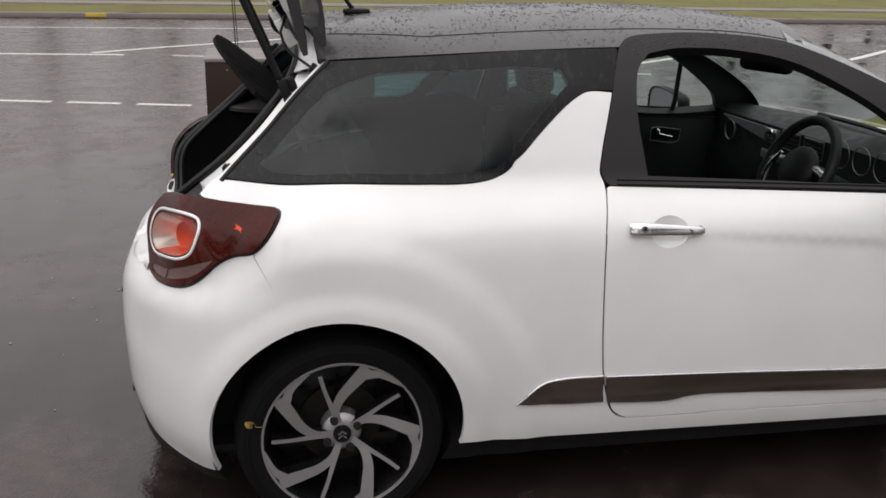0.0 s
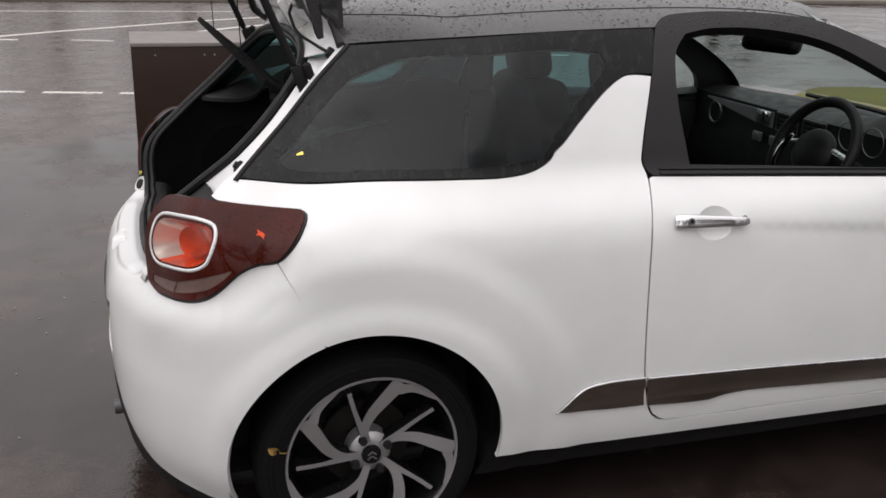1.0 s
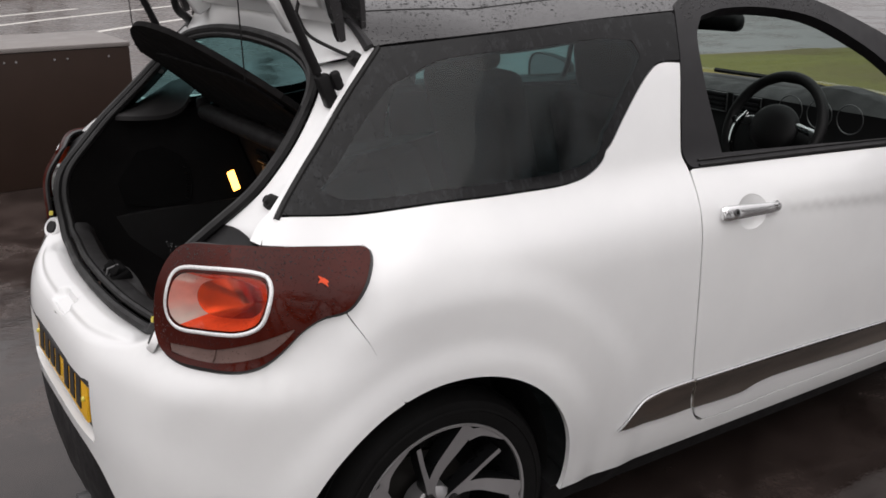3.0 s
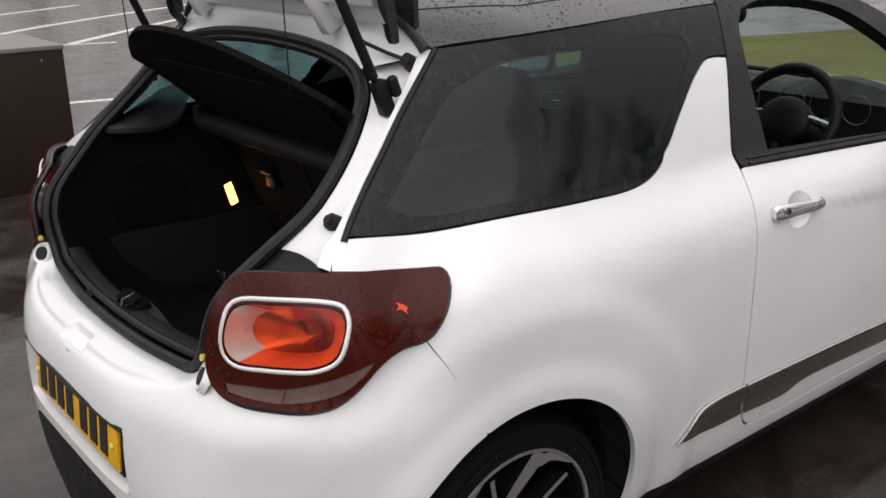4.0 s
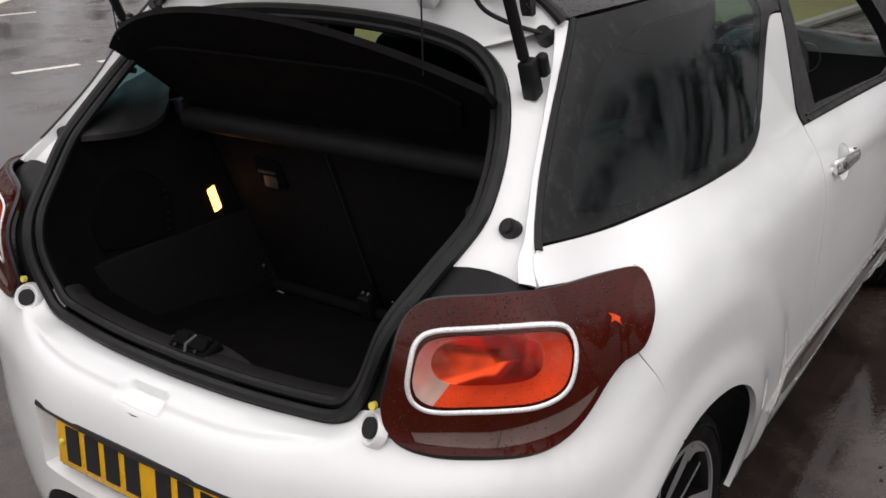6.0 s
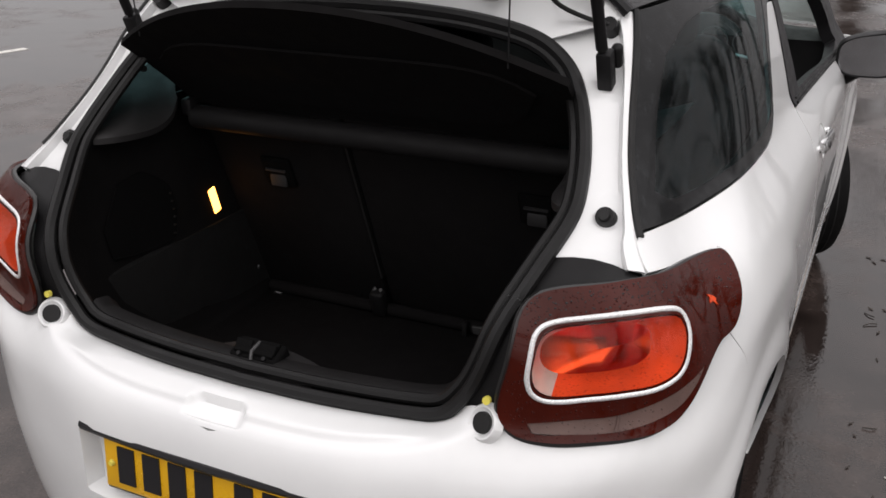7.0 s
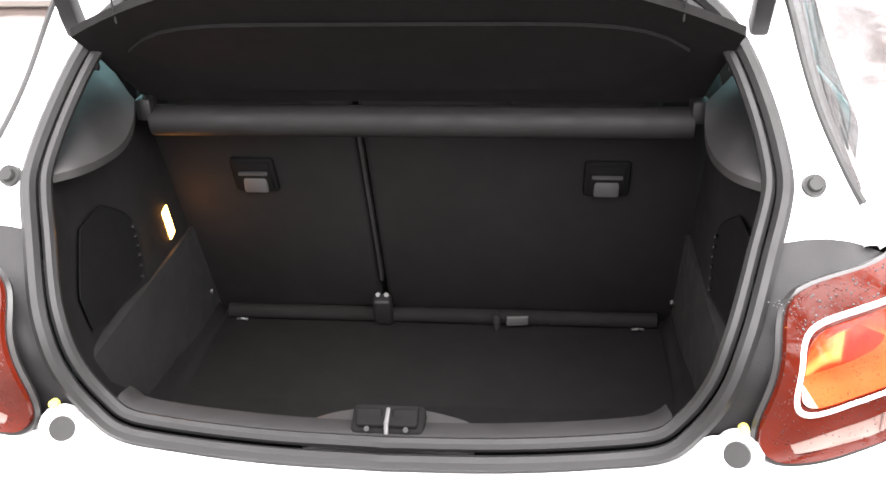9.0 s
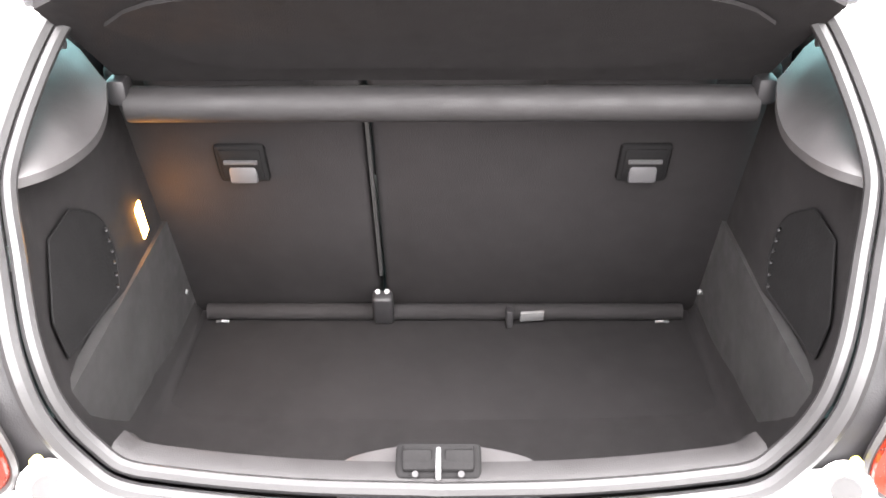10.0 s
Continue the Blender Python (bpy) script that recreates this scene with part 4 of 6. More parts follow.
# -- beads of rain
def beads(places, rng, small, large, parent, label):
    """Low domes of water; places are pairs of a point and its normal."""
    verts, faces = [], []
    for p, n in places:
        r = small + (large - small) * rng.random() ** 2.5
        q = n.to_track_quat("Z", "Y").to_matrix()
        first, turn, long = len(verts), rng.uniform(0, 1), rng.uniform(1.0, 1.35)
        for rr, h in ((1.0, -0.08), (0.72, 0.30)):
            verts += [p + q @ Vector((r * rr * long * math.cos((k + turn) * math.tau / 7), r * rr * math.sin((k + turn) * math.tau / 7), r * h)) for k in range(7)]
        verts.append(p + q @ Vector((0, 0, r * 0.46)))
        for k in range(7):
            j = (k + 1) % 7
            faces += [(first + k, first + j, first + 7 + j, first + 7 + k), (first + 7 + k, first + 7 + j, first + 14)]
    me = bpy.data.meshes.new("rain_water")
    me.from_pydata(verts, [], faces)
    me.materials.append(WATER)
    me.shade_smooth()
    ob = new("rain_water", me)
    ob.parent = parent
    ob["label"], ob["kind"] = label, "stuff"


def rain():
    rng = random.Random(21)
    on_roof = []
    while len(on_roof) < 5200:
        x, u = rng.uniform(-0.02, 1.40), rng.uniform(-0.99, 0.99)
        if noise.noise((x * 9, u * 7, 4.4)) < rng.uniform(-0.5, 0.35):
            continue
        x = round(x, 3)
        p = roof_point(x, u)
        n = (roof_point(x, u + 0.01) - p).cross(roof_point(round(x + 0.01, 3), u) - p).normalized()
        on_roof.append((p, n if n.z > 0 else -n))
    beads(on_roof, rng, 0.0012, 0.0042, bpy.data.objects["roof"], "beads of rain on the roof")
    spots = np.array([(rng.uniform(1.15, 1.74), rng.random()) for k in range(420)])
    low = np.interp(spots[:, 0], [1.15, 1.2, 1.39, 1.57, 1.67, 1.72], [1.342, 1.362, 1.396, 1.402, 1.396, 1.37])
    high = np.interp(spots[:, 0], [1.15, 1.2, 1.3, 1.5, 1.68, 1.735], [1.384, 1.400, 1.418, 1.430, 1.424, 1.41])
    spots[:, 1] = low + (high - low) * spots[:, 1]
    ring = [(Vector(p), Vector(n)) for p, n in zip(skin_at(spots, 0.003), skin_normal(spots))]
    beads(ring, rng, 0.001, 0.0030, bpy.data.objects["window_frame"], "beads of rain on the window frame")
    spots = np.array([(rng.uniform(2.80, 3.33), 0.988 - 0.05 * rng.random() ** 1.7) for k in range(520)])
    top = [(Vector(p), Vector(n)) for p, n in zip(skin_at(spots, 0.014), skin_normal(spots))]
    beads(top, rng, 0.0006, 0.0017, bpy.data.objects["tail_lamp"], "beads of rain on the lamp")


# -- windscreen, bonnet and nose
PILLAR = [(1.21, 1.404), (1.0, 1.333), (0.80, 1.242), (0.60, 1.126), (0.475, 1.02)]


def front_end():
    right = skin_line(PILLAR, 16, 0.0, -1)
    rows = []
    for p in right:
        row = []
        for k in range(15):
            u = 1 - k / 7
            row.append(Vector((p.x + 0.17 * (1 - u * u), u * p.y, p.z + 0.05 * (1 - u * u) * (p.z - 1.0) / 0.4)))
        rows.append(row)
    g = part("windscreen", loft(rows), CLEAR, car, "clear pale green windscreen")
    rows = []
    for k in range(15):
        f = k / 14
        x = 2.16 + f * 0.96
        edge = 0.80 - 0.30 * f ** 3
        z = 0.835 - 0.06 * f ** 1.6
        rows.append([Vector((x + 0.16 * (1 - u * u), u * edge, z + 0.025 * (1 - u * u))) for u in [j / 8 for j in range(-8, 9)]])
    part("bonnet", loft(rows, 0.012), WHITE, car, "glossy white bonnet")
    nose = [(-0.93, 0.26), (-0.93, 0.70), (-0.8, 0.75), (A_START + 0.001, 0.80), (A_START + 0.001, 0.26)]
    part("front_bumper", patch(nose, side=-1, both=True), WHITE, car, "white front bumper")
    wiper = [Vector((2.12, -0.55, 1.005)), Vector((2.16, -0.1, 1.035)), Vector((2.17, 0.35, 1.035))]
    part("wiper", tube(spline(wiper, 12), 0.010, 6), PLASTIC, car, "black windscreen wiper arm")


front_end()

# -- tail bumper with the plate recess
PLATE_A0, PLATE_A1 = a_of_y(-0.315, 0.47), a_of_y(-0.315, 0.62)


def tail_bumper():
    shape = GAP + arch(0.0, 109.42, 200, 16) + BUMPER_LOW
    shape += [(A_END, 0.470), (PLATE_A0, 0.470), (PLATE_A1, 0.622), (A_END, 0.622)] + BUMPER_TOP + [(a, z - 0.003) for a, z in LAMP_LOW[7::-1]]
    b = part("rear_bumper", patch(shape, side=-1, both=True), WHITE, car, "smooth white rear bumper with a number plate recess")
    rim = [(A_END, 0.622), (PLATE_A1, 0.622), (PLATE_A0, 0.470), (A_END, 0.470)]
    right = spline([(a, z, 0) for a, z in rim], 40)
    front = [Vector(p) for p in skin_at([(p.x, p.y) for p in right], 0.0)]
    back = [Vector((-0.608, p.y * 0.965, 0.546 + (p.z - 0.546) * 0.94)) for p in front]
    bm = loft([front, back])
    vs = [bm.verts.new(p) for p in back]
    bm.faces.new(vs)
    twin = bmesh.ops.duplicate(bm, geom=bm.verts[:] + bm.edges[:] + bm.faces[:])["geom"]
    for g in twin:
        if isinstance(g, bmesh.types.BMVert):
            g.co.y *= -1
    bmesh.ops.remove_doubles(bm, verts=bm.verts[:], dist=1e-4)
    bmesh.ops.recalc_face_normals(bm, faces=bm.faces)
    bmesh.ops.reverse_faces(bm, faces=bm.faces[:])
    part("plate_recess", bm, WHITE, b)
    strip = [Vector((-0.634 - 0.014 * (1 - (y / 0.31) ** 2), y, 0.616)) for y in [0.31 * k / 12 for k in range(-12, 13)]]
    part("plate_lamp_bar", tube(strip, 0.011, 8, False, 1.2), FRAME_BLACK, b, "dark bar above the number plate")
    low = BUMPER_LOW + [(A_END, 0.21), (3.5, 0.185), (3.3, 0.165), (a_of(-0.34, 0.18), 0.160)]
    low = [(a, z - 0.004) for a, z in low]
    part("lower_bumper", patch(low, off=-0.001, depth=0.06, side=-1, both=True), PLASTIC, b, "black plastic lower bumper")
    part("exhaust", rod((-0.50, -0.10, 0.206), (-0.662, -0.10, 0.200), 0.024), DULL_STEEL, b, "steel exhaust tip")
    return b


bumper = tail_bumper()


def number_plate():
    p = part("number_plate", box((0.010, 0.520, 0.111), pose(-0.636, 0, 0.553, 0, 5, 0), 0.003), PLATE_YELLOW, bumper, "yellow plate with black bars for characters")
    part("plate_holder", box((0.010, 0.535, 0.125), pose(-0.627, 0, 0.548, 0, 5, 0), 0.003), PLASTIC, bumper)
    m = pose(-0.6425, 0, 0.553, 0, 5, 0)
    y = 0.205
    for k in range(7):
        if k == 4:
            y -= 0.028
        part("bar", box((0.003, 0.040, 0.077), m @ pose(0, y, 0)), FRAME_BLACK, p, "black bar", 0)
        y -= 0.061
    for y in (0.24, -0.24):
        part("plate_screw", rod(m @ Vector((0, y, 0.0)), m @ Vector((-0.006, y, 0.0)), 0.007, 0.005), DOT_YELLOW, p)


number_plate()


# -- tail lamps
RING = [(3.281, 0.955), (3.213, 0.958), (3.138, 0.957), (3.071, 0.953), (3.043, 0.946), (3.036, 0.928), (3.044, 0.903), (3.064, 0.869), (3.088, 0.852), (3.133, 0.840),
        (3.189, 0.837), (3.259, 0.835), (3.345, 0.833), (3.379, 0.848), (3.386, 0.877), (3.361, 0.921), (3.327, 0.944)]
BULB = [(3.21 + (a - 3.21) * 0.957, 0.895 + (z - 0.895) * 0.885) for a, z in RING]
STRIP_LOW = [(3.371, 0.792), (3.287, 0.799), (3.200, 0.803), (3.089, 0.826), (2.985, 0.857), (3.025, 0.823), (3.074, 0.795), (3.179, 0.773), (3.290, 0.772), (3.353, 0.774)]


def tail_lamp(side):
    lamp = part("tail_lamp", patch(LAMP_TOP + LAMP_LOW, [BULB, STRIP_LOW], off=0.014, depth=0.016, side=side, grid=0.02, corner=60), LAMP_DARK, car, "dark red tail lamp beaded with rain")
    rim = skin_line(LAMP_TOP + LAMP_LOW, 110, 0.001, side, True, 60)
    part("gasket", tube(rim, 0.0066, 6, True), LAMP_BLACK, lamp)
    ring = skin_line(RING, 90, 0.0115, side, True, 90)
    part("chrome_ring", tube(ring, 0.0050, 10, True), LAMP_CHROME, lamp, "polished chrome lamp ring")
    outer = skin_line([(3.21 + (a - 3.21) * 0.985, 0.895 + (z - 0.895) * 0.97) for a, z in BULB], 60, 0.012, side, True, 90)
    inner = skin_line([(3.19 + (a - 3.19) * 0.86, 0.895 + (z - 0.895) * 0.86) for a, z in BULB], 60, -0.052, side, True, 90)
    wall = loft([outer + outer[:1], inner + inner[:1]])
    for f in wall.faces:
        if abs(f.calc_center_median().y) < 0.578:
            f.material_index = 1
    part("reflector_wall", wall, [LAMP_RED, LAMP_SILVER], lamp, "orange-red lamp well with a silvered side")
    # facetted floor of the well
    ridge = flip([Vector(p) for p in skin_at([(3.235, 0.876), (3.135, 0.878)], -0.088)], side)
    bm = bmesh.new()
    loop = [bm.verts.new(p) for p in inner]
    ends = [bm.verts.new(p) for p in ridge]
    mid_z = (ridge[0].z + ridge[1].z) / 2
    near = [0 if abs(p.y - ridge[0].y) < abs(p.y - ridge[1].y) else 1 for p in inner]
    for i in range(len(loop)):
        j = (i + 1) % len(loop)
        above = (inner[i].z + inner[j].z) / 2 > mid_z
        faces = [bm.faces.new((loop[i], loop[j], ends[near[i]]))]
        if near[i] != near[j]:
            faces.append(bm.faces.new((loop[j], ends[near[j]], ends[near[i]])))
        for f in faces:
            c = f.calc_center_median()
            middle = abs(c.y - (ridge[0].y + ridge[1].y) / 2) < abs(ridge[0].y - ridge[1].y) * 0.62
            # upper facets get the ground's dark reflection as a deeper red
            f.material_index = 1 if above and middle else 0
    bmesh.ops.recalc_face_normals(bm, faces=bm.faces)
    part("reflector", bm, [LAMP_MIRROR, LAMP_MIRROR_SHADED], lamp, "facetted orange-red reflector", 12)
    part("lens_cover", patch([(3.21 + (a - 3.21) * 1.01, 0.895 + (z - 0.895) * 1.02) for a, z in BULB], off=0.0125, depth=0.0, side=side, grid=0.02, corner=90), LAMP_COVER, lamp, "clear cover over the lamp well")
    s = part("lower_lens", patch(STRIP_LOW, off=0.012, depth=0.01, side=side, grid=0.02), LAMP_CLEAR, lamp, "smoked clear lower lamp lens")
    part("lens_divider", tube(skin_line([(3.200, 0.802), (3.198, 0.774)], 6, 0.014, side), 0.0022, 6), LAMP_CLEAR, s)
    # small emblem in the lens
    sign = [(2.920, 0.950), (2.908, 0.947), (2.898, 0.944), (2.888, 0.939), (2.893, 0.937), (2.889, 0.930), (2.898, 0.935), (2.908, 0.939), (2.919, 0.938), (2.913, 0.944)]
    part("emblem", patch(sign, off=0.0155, depth=0.002, grid=0.02, side=side, step=0.002, corner=20), LAMP_RED, lamp, "small orange-red emblem")


tail_lamp(-1)
tail_lamp(1)

# -- tailgate opening: seal, jambs, filler panels
SEAL_PTS = [(-0.535, 0.0, 0.728), (-0.530, -0.18, 0.730), (-0.511, -0.36, 0.735), (-0.508, -0.405, 0.750), (-0.504, -0.436, 0.782), (-0.504, -0.459, 0.820),
            (-0.501, -0.477, 0.863), (-0.489, -0.490, 0.904), (-0.466, -0.503, 0.938), (-0.401, -0.529, 0.996), (-0.329, -0.556, 1.057), (-0.290, -0.558, 1.090),
            (-0.221, -0.542, 1.155), (-0.159, -0.512, 1.222), (-0.115, -0.472, 1.272), (-0.085, -0.40, 1.312), (-0.066, -0.28, 1.335), (-0.058, -0.14, 1.346), (-0.055, 0.0, 1.349)]
SEAL_N = 120
seal_run = spline(SEAL_PTS, SEAL_N)


def seal_index(z, y=None):
    return min(range(SEAL_N + 1), key=lambda i: abs(seal_run[i].z - z) + (0 if y is None else abs(seal_run[i].y - y)))


def between(run, lo, hi, n):
    """n + 1 places evenly along a run, from index lo to index hi."""
    out = []
    for k in range(n + 1):
        f = lo + (hi - lo) * k / n
        i = min(int(f), len(run) - 2)
        out.append(run[i].lerp(run[i + 1], f - i))
    return out


def seal_offset(dy, dx):
    """The seal's line moved in towards the opening's middle by dy and forward by dx."""
    mid = Vector((-0.3, 0, 1.03))
    out = []
    for i, p in enumerate(seal_run):
        t = (seal_run[min(i + 1, SEAL_N)] - seal_run[max(i - 1, 0)]).normalized()
        inward = mid - p
        inward.y = -p.y if abs(p.y) > 0.3 else inward.y * 0.3
        inward = (inward - t * inward.dot(t)).normalized()
        out.append(p + inward * dy + Vector((dx, 0, 0)))
    return out


def whole(run):
    """A right-hand half line made into the closed line."""
    return run + [Vector((p.x, -p.y, p.z)) for p in run[-2:0:-1]]


part("tailgate_seal", tube(whole(seal_offset(0.010, -0.006)), 0.0125, 8, True), SEAL, car, "thick black rubber tailgate seal")
part("seal_lip", tube(whole(seal_offset(0.030, 0.004)), 0.010, 8, True), SEAL, car, "inner lip of the rubber seal")


def jambs(side):
    lo, hi = seal_index(0.772, -0.428), seal_index(1.016, -0.538)
    # black filler beside the lamp
    inner = between(seal_run, lo, hi, 30)
    outer = [Vector(p) for p in skin_at([(p.x, p.y) for p in spline([(3.400, 0.790, 0), (3.424, 0.849, 0), (3.398, 0.905, 0), (3.344, 0.948, 0), (3.262, 0.981, 0), (3.15, 0.986, 0), (3.066, 0.987, 0)], 30)], 0.0)]
    rows = []
    for u, lift in ((0, -0.016), (0.03, -0.013), (0.2, -0.011), (0.4, -0.009), (0.6, -0.008), (0.8, -0.006), (1.0, -0.006)):
        rows.append(flip([a.lerp(b, u) + Vector((-lift, 0, lift * 0.6 + 0.016 * math.sin(math.pi * u) * (k / 30) ** 6)) for k, (a, b) in enumerate(zip(outer, inner))], side))
    part("lamp_filler", loft(rows, 0.004), PLASTIC, car, "black plastic panel between lamp and seal")
    p = flip([Vector((-0.525, -0.484 + (0.016 if side > 0 else 0.0), 0.811))], side)[0]
    part("plug", rod(p, p + Vector((-0.008, 0, 0.002)), 0.0068, sides=16), DOT_YELLOW, car, "small yellow plastic plug")
    # white pillar beside the quarter window
    lo, hi = seal_index(1.008, -0.534), seal_index(1.312, -0.40)
    inner = between(seal_run, lo, hi, 40)
    outer = [Vector(p) for p in skin_at([(p.x, p.y) for p in spline([(3.066, 1.000, 0), (3.057, 1.03, 0), (3.045, 1.047, 0), (3.042, 1.135, 0), (3.021, 1.258, 0), (2.994, 1.349, 0)], 40)], 0.0)]
    rows = []
    for u, lift in ((0, -0.004), (0.05, 0.002), (0.17, 0.003), (0.24, -0.012), (0.34, -0.016), (0.8, -0.014), (1.0, -0.006)):
        rows.append(flip([a.lerp(b, u) + Vector((-lift, 0, lift * 0.7)) for a, b in zip(outer, inner)], side))
    part("pillar_jamb", loft(rows, 0.004), WHITE, car, "white painted pillar beside the boot opening")
    # white top corner, up to the roof's edge
    inner = [seal_run[k] for k in range(hi - 1, SEAL_N + 1)]
    outer = [roof_point(-0.018, 1.0 - k / (len(inner) - 1), 0.012) + Vector((0.0, 0, 0)) for k in range(len(inner))]
    rows = [flip([a.lerp(b, u) + Vector((-dx, 0, 0)) for a, b in zip(outer, inner)], side) for u, dx in ((0, 0.0), (0.3, 0.012), (0.6, 0.014), (1.0, 0.006))]
    part("hinge_panel", loft(rows, 0.004), WHITE, car, "white painted panel below the tailgate hinges")
    # inner pillar trim, from the seal forwards over the glass's border
    lo, hi = seal_index(1.06, -0.556), seal_index(1.312, -0.40)
    run = seal_offset(0.034, 0.012)
    inner = between(run, lo, hi, 30)
    outer = [Vector(p) for p in skin_at([(p.x, p.y) for p in spline([(2.99, 1.072, 0), (2.972, 1.19, 0), (2.935, 1.285, 0), (2.85, 1.33, 0)], 30)], -0.012)]
    rows = [flip([a.lerp(b, u) for a, b in zip(inner, outer)], side) for u in (0, 0.5, 1)]
    part("pillar_trim", loft(rows, 0.004), PLASTIC, car, "black inner pillar trim")
    # rubber stop and its cup
    p = flip([Vector((-0.283, -0.594, 1.050))], side)[0]
    d = Vector((-0.8, 0.0, 0.6)) * 0.022
    s = part("rubber_stop", rod(p, p + d, 0.019, 0.016, 18), RUBBER, car, "round black rubber stop")
    part("stop_cap", rod(p + d, p + d * 1.35, 0.011, 0.009, 14), RUBBER, s)
    # gas strut and its foot
    foot = flip([Vector((-0.112, -0.530, 1.235))], side)[0]
    top = flip([Vector((-0.315, -0.515, 1.70))], side)[0]
    axis = (top - foot).normalized()
    st = part("gas_strut", rod(foot + axis * 0.075, foot + axis * 0.42, 0.0105, sides=16), PLASTIC, car, "black gas strut holding the tailgate")
    part("strut_rod", rod(foot + axis * 0.40, top, 0.006), STEEL, st)
    part("strut_end", rod(foot + axis * 0.015, foot + axis * 0.08, 0.0065, 0.0065), PLASTIC, st)
    bm = box((0.030, 0.028, 0.072), Matrix.Translation(foot + Vector((-0.012, 0.002 * side, 0.030))) @ pose(0, 0, 0, 0, -20, 0), 0.005, 2)
    box_into(bm, (0.022, 0.020, 0.044), Matrix.Translation(foot + Vector((0.006, 0.016 * side, 0.052))) @ pose(0, 0, 0, 0, -20, 0), 0.008, 3)
    part("strut_foot", bm, PLASTIC, st, "black moulded strut foot")
    corner = [(3.30, 0.735), (3.46, 0.715), (3.47, 0.785), (3.42, 0.80), (3.30, 0.80)]
    part("lamp_shelf", patch(corner, off=-0.024, depth=0.004, side=side), WHITE, car, "white metal corner below the tail lamp")
    # buffer in its cup on the bumper's shoulder
    p = flip([Vector((-0.536, -0.478 + (0.016 if side > 0 else 0.0), 0.7735))], side)[0]
    d = Vector((-0.82, -side * 0.34, 0.46)).normalized()
    p += d * 0.0065
    q = d.to_track_quat("Z", "Y").to_matrix()
    rings = []
    for r, h in ((0.034, -0.022), (0.030, -0.010), (0.0275, -0.0065), (0.025, -0.0065), (0.0225, -0.009), (0.0195, -0.011), (0.015, -0.012)):
        rings.append([p + q @ Vector((r * math.cos(k * math.tau / 24), r * math.sin(k * math.tau / 24), h)) for k in range(25)])
    cup = part("buffer_cup", loft(rings), WHITE, car)
    part("buffer", rod(p - d * 0.016, p - d * 0.0050, 0.0190, 0.0175, 18), RUBBER, cup, "round black rubber buffer")


jambs(-1)
jambs(1)


def cable():
    """The wiring grommet beside the tailgate's hinge."""
    p = Vector((-0.038, -0.512, 1.322))
    g = part("cable_grommet", rod(p + Vector((0.01, 0, -0.006)), p + Vector((-0.014, 0.0, 0.010)), 0.018, 0.014, 18), RUBBER, car, "round black cable grommet")
    run = spline([p + Vector((-0.012, 0, 0.008)), Vector((-0.075, -0.47, 1.345)), Vector((-0.115, -0.43, 1.375)), Vector((-0.13, -0.41, 1.42)), Vector((-0.11, -0.40, 1.47))], 20)
    part("cable", tube(run, 0.0042, 8), RUBBER, g)
    p = Vector((-0.040, 0.522, 1.318))
    g = part("cable_grommet", rod(p + Vector((0.01, 0, -0.006)), p + Vector((-0.014, 0.0, 0.010)), 0.021, 0.016, 18), RUBBER, car, "round black cable grommet")
    part("cable", tube([Vector((v.x, -v.y, v.z)) for v in run], 0.012, 8), RUBBER, g)


cable()


def loading_edge():
    """The white shoulder between the bumper's top and the seal, with a step and a grip notch."""
    hi = seal_index(0.778, -0.433)
    n = 90
    inner = between(seal_run, 0, hi, n)
    outer = [Vector(p) for p in skin_at([(p.x, p.y) for p in spline([(a, z, 0) for a, z in BUMPER_TOP], n)], 0.0)]

    def smooth(v):
        v = min(1.0, max(0.0, v))
        return v * v * (3 - 2 * v)

    edge_az = [(p.x, p.y) for p in spline([(a, z, 0) for a, z in BUMPER_TOP], n)]
    above = [Vector(p) for p in skin_at([(a, z + 0.012) for a, z in edge_az], 0.0)]
    bend = [a + (c - a).normalized() * 0.030 for a, c in zip(outer, above)]  # keeps the bumper's slope before it turns in
    rows = []
    for u in (0.0, 0.04, 0.08, 0.12, 0.16, 0.20, 0.25, 0.30, 0.34, 0.38, 0.42, 0.46, 0.50, 0.54, 0.58, 0.62, 0.66, 0.72, 0.80, 0.89, 1.0):
        row = []
        for a, c, b in zip(outer, bend, inner):
            notch = smooth((0.068 - abs(a.y)) / 0.022)
            end = smooth((abs(a.y) - 0.33) / 0.09)
            lift = 0.002 * smooth(u / 0.3) + 0.009 * smooth((u - 0.34 - 0.22 * notch) / 0.14) * (1 - end)
            lift -= 0.009 * notch * smooth((u - 0.14) / 0.10) * (1 - smooth((u - 0.58) / 0.07))
            if u > 0.85:
                lift = 0.006 * (1 - end) if u < 0.95 else -0.006
            p = a * (1 - u) ** 2 + c * (2 * u * (1 - u)) + b * u * u + Vector((-0.3 * lift, 0, lift))
            row.append(p)
        rows.append(row)
    full = [[Vector((p.x, -p.y, p.z)) for p in row[:0:-1]] + row for row in rows]
    part("loading_edge", loft(full, 0.004), WHITE, car, "white painted loading edge with a grip notch")


loading_edge()

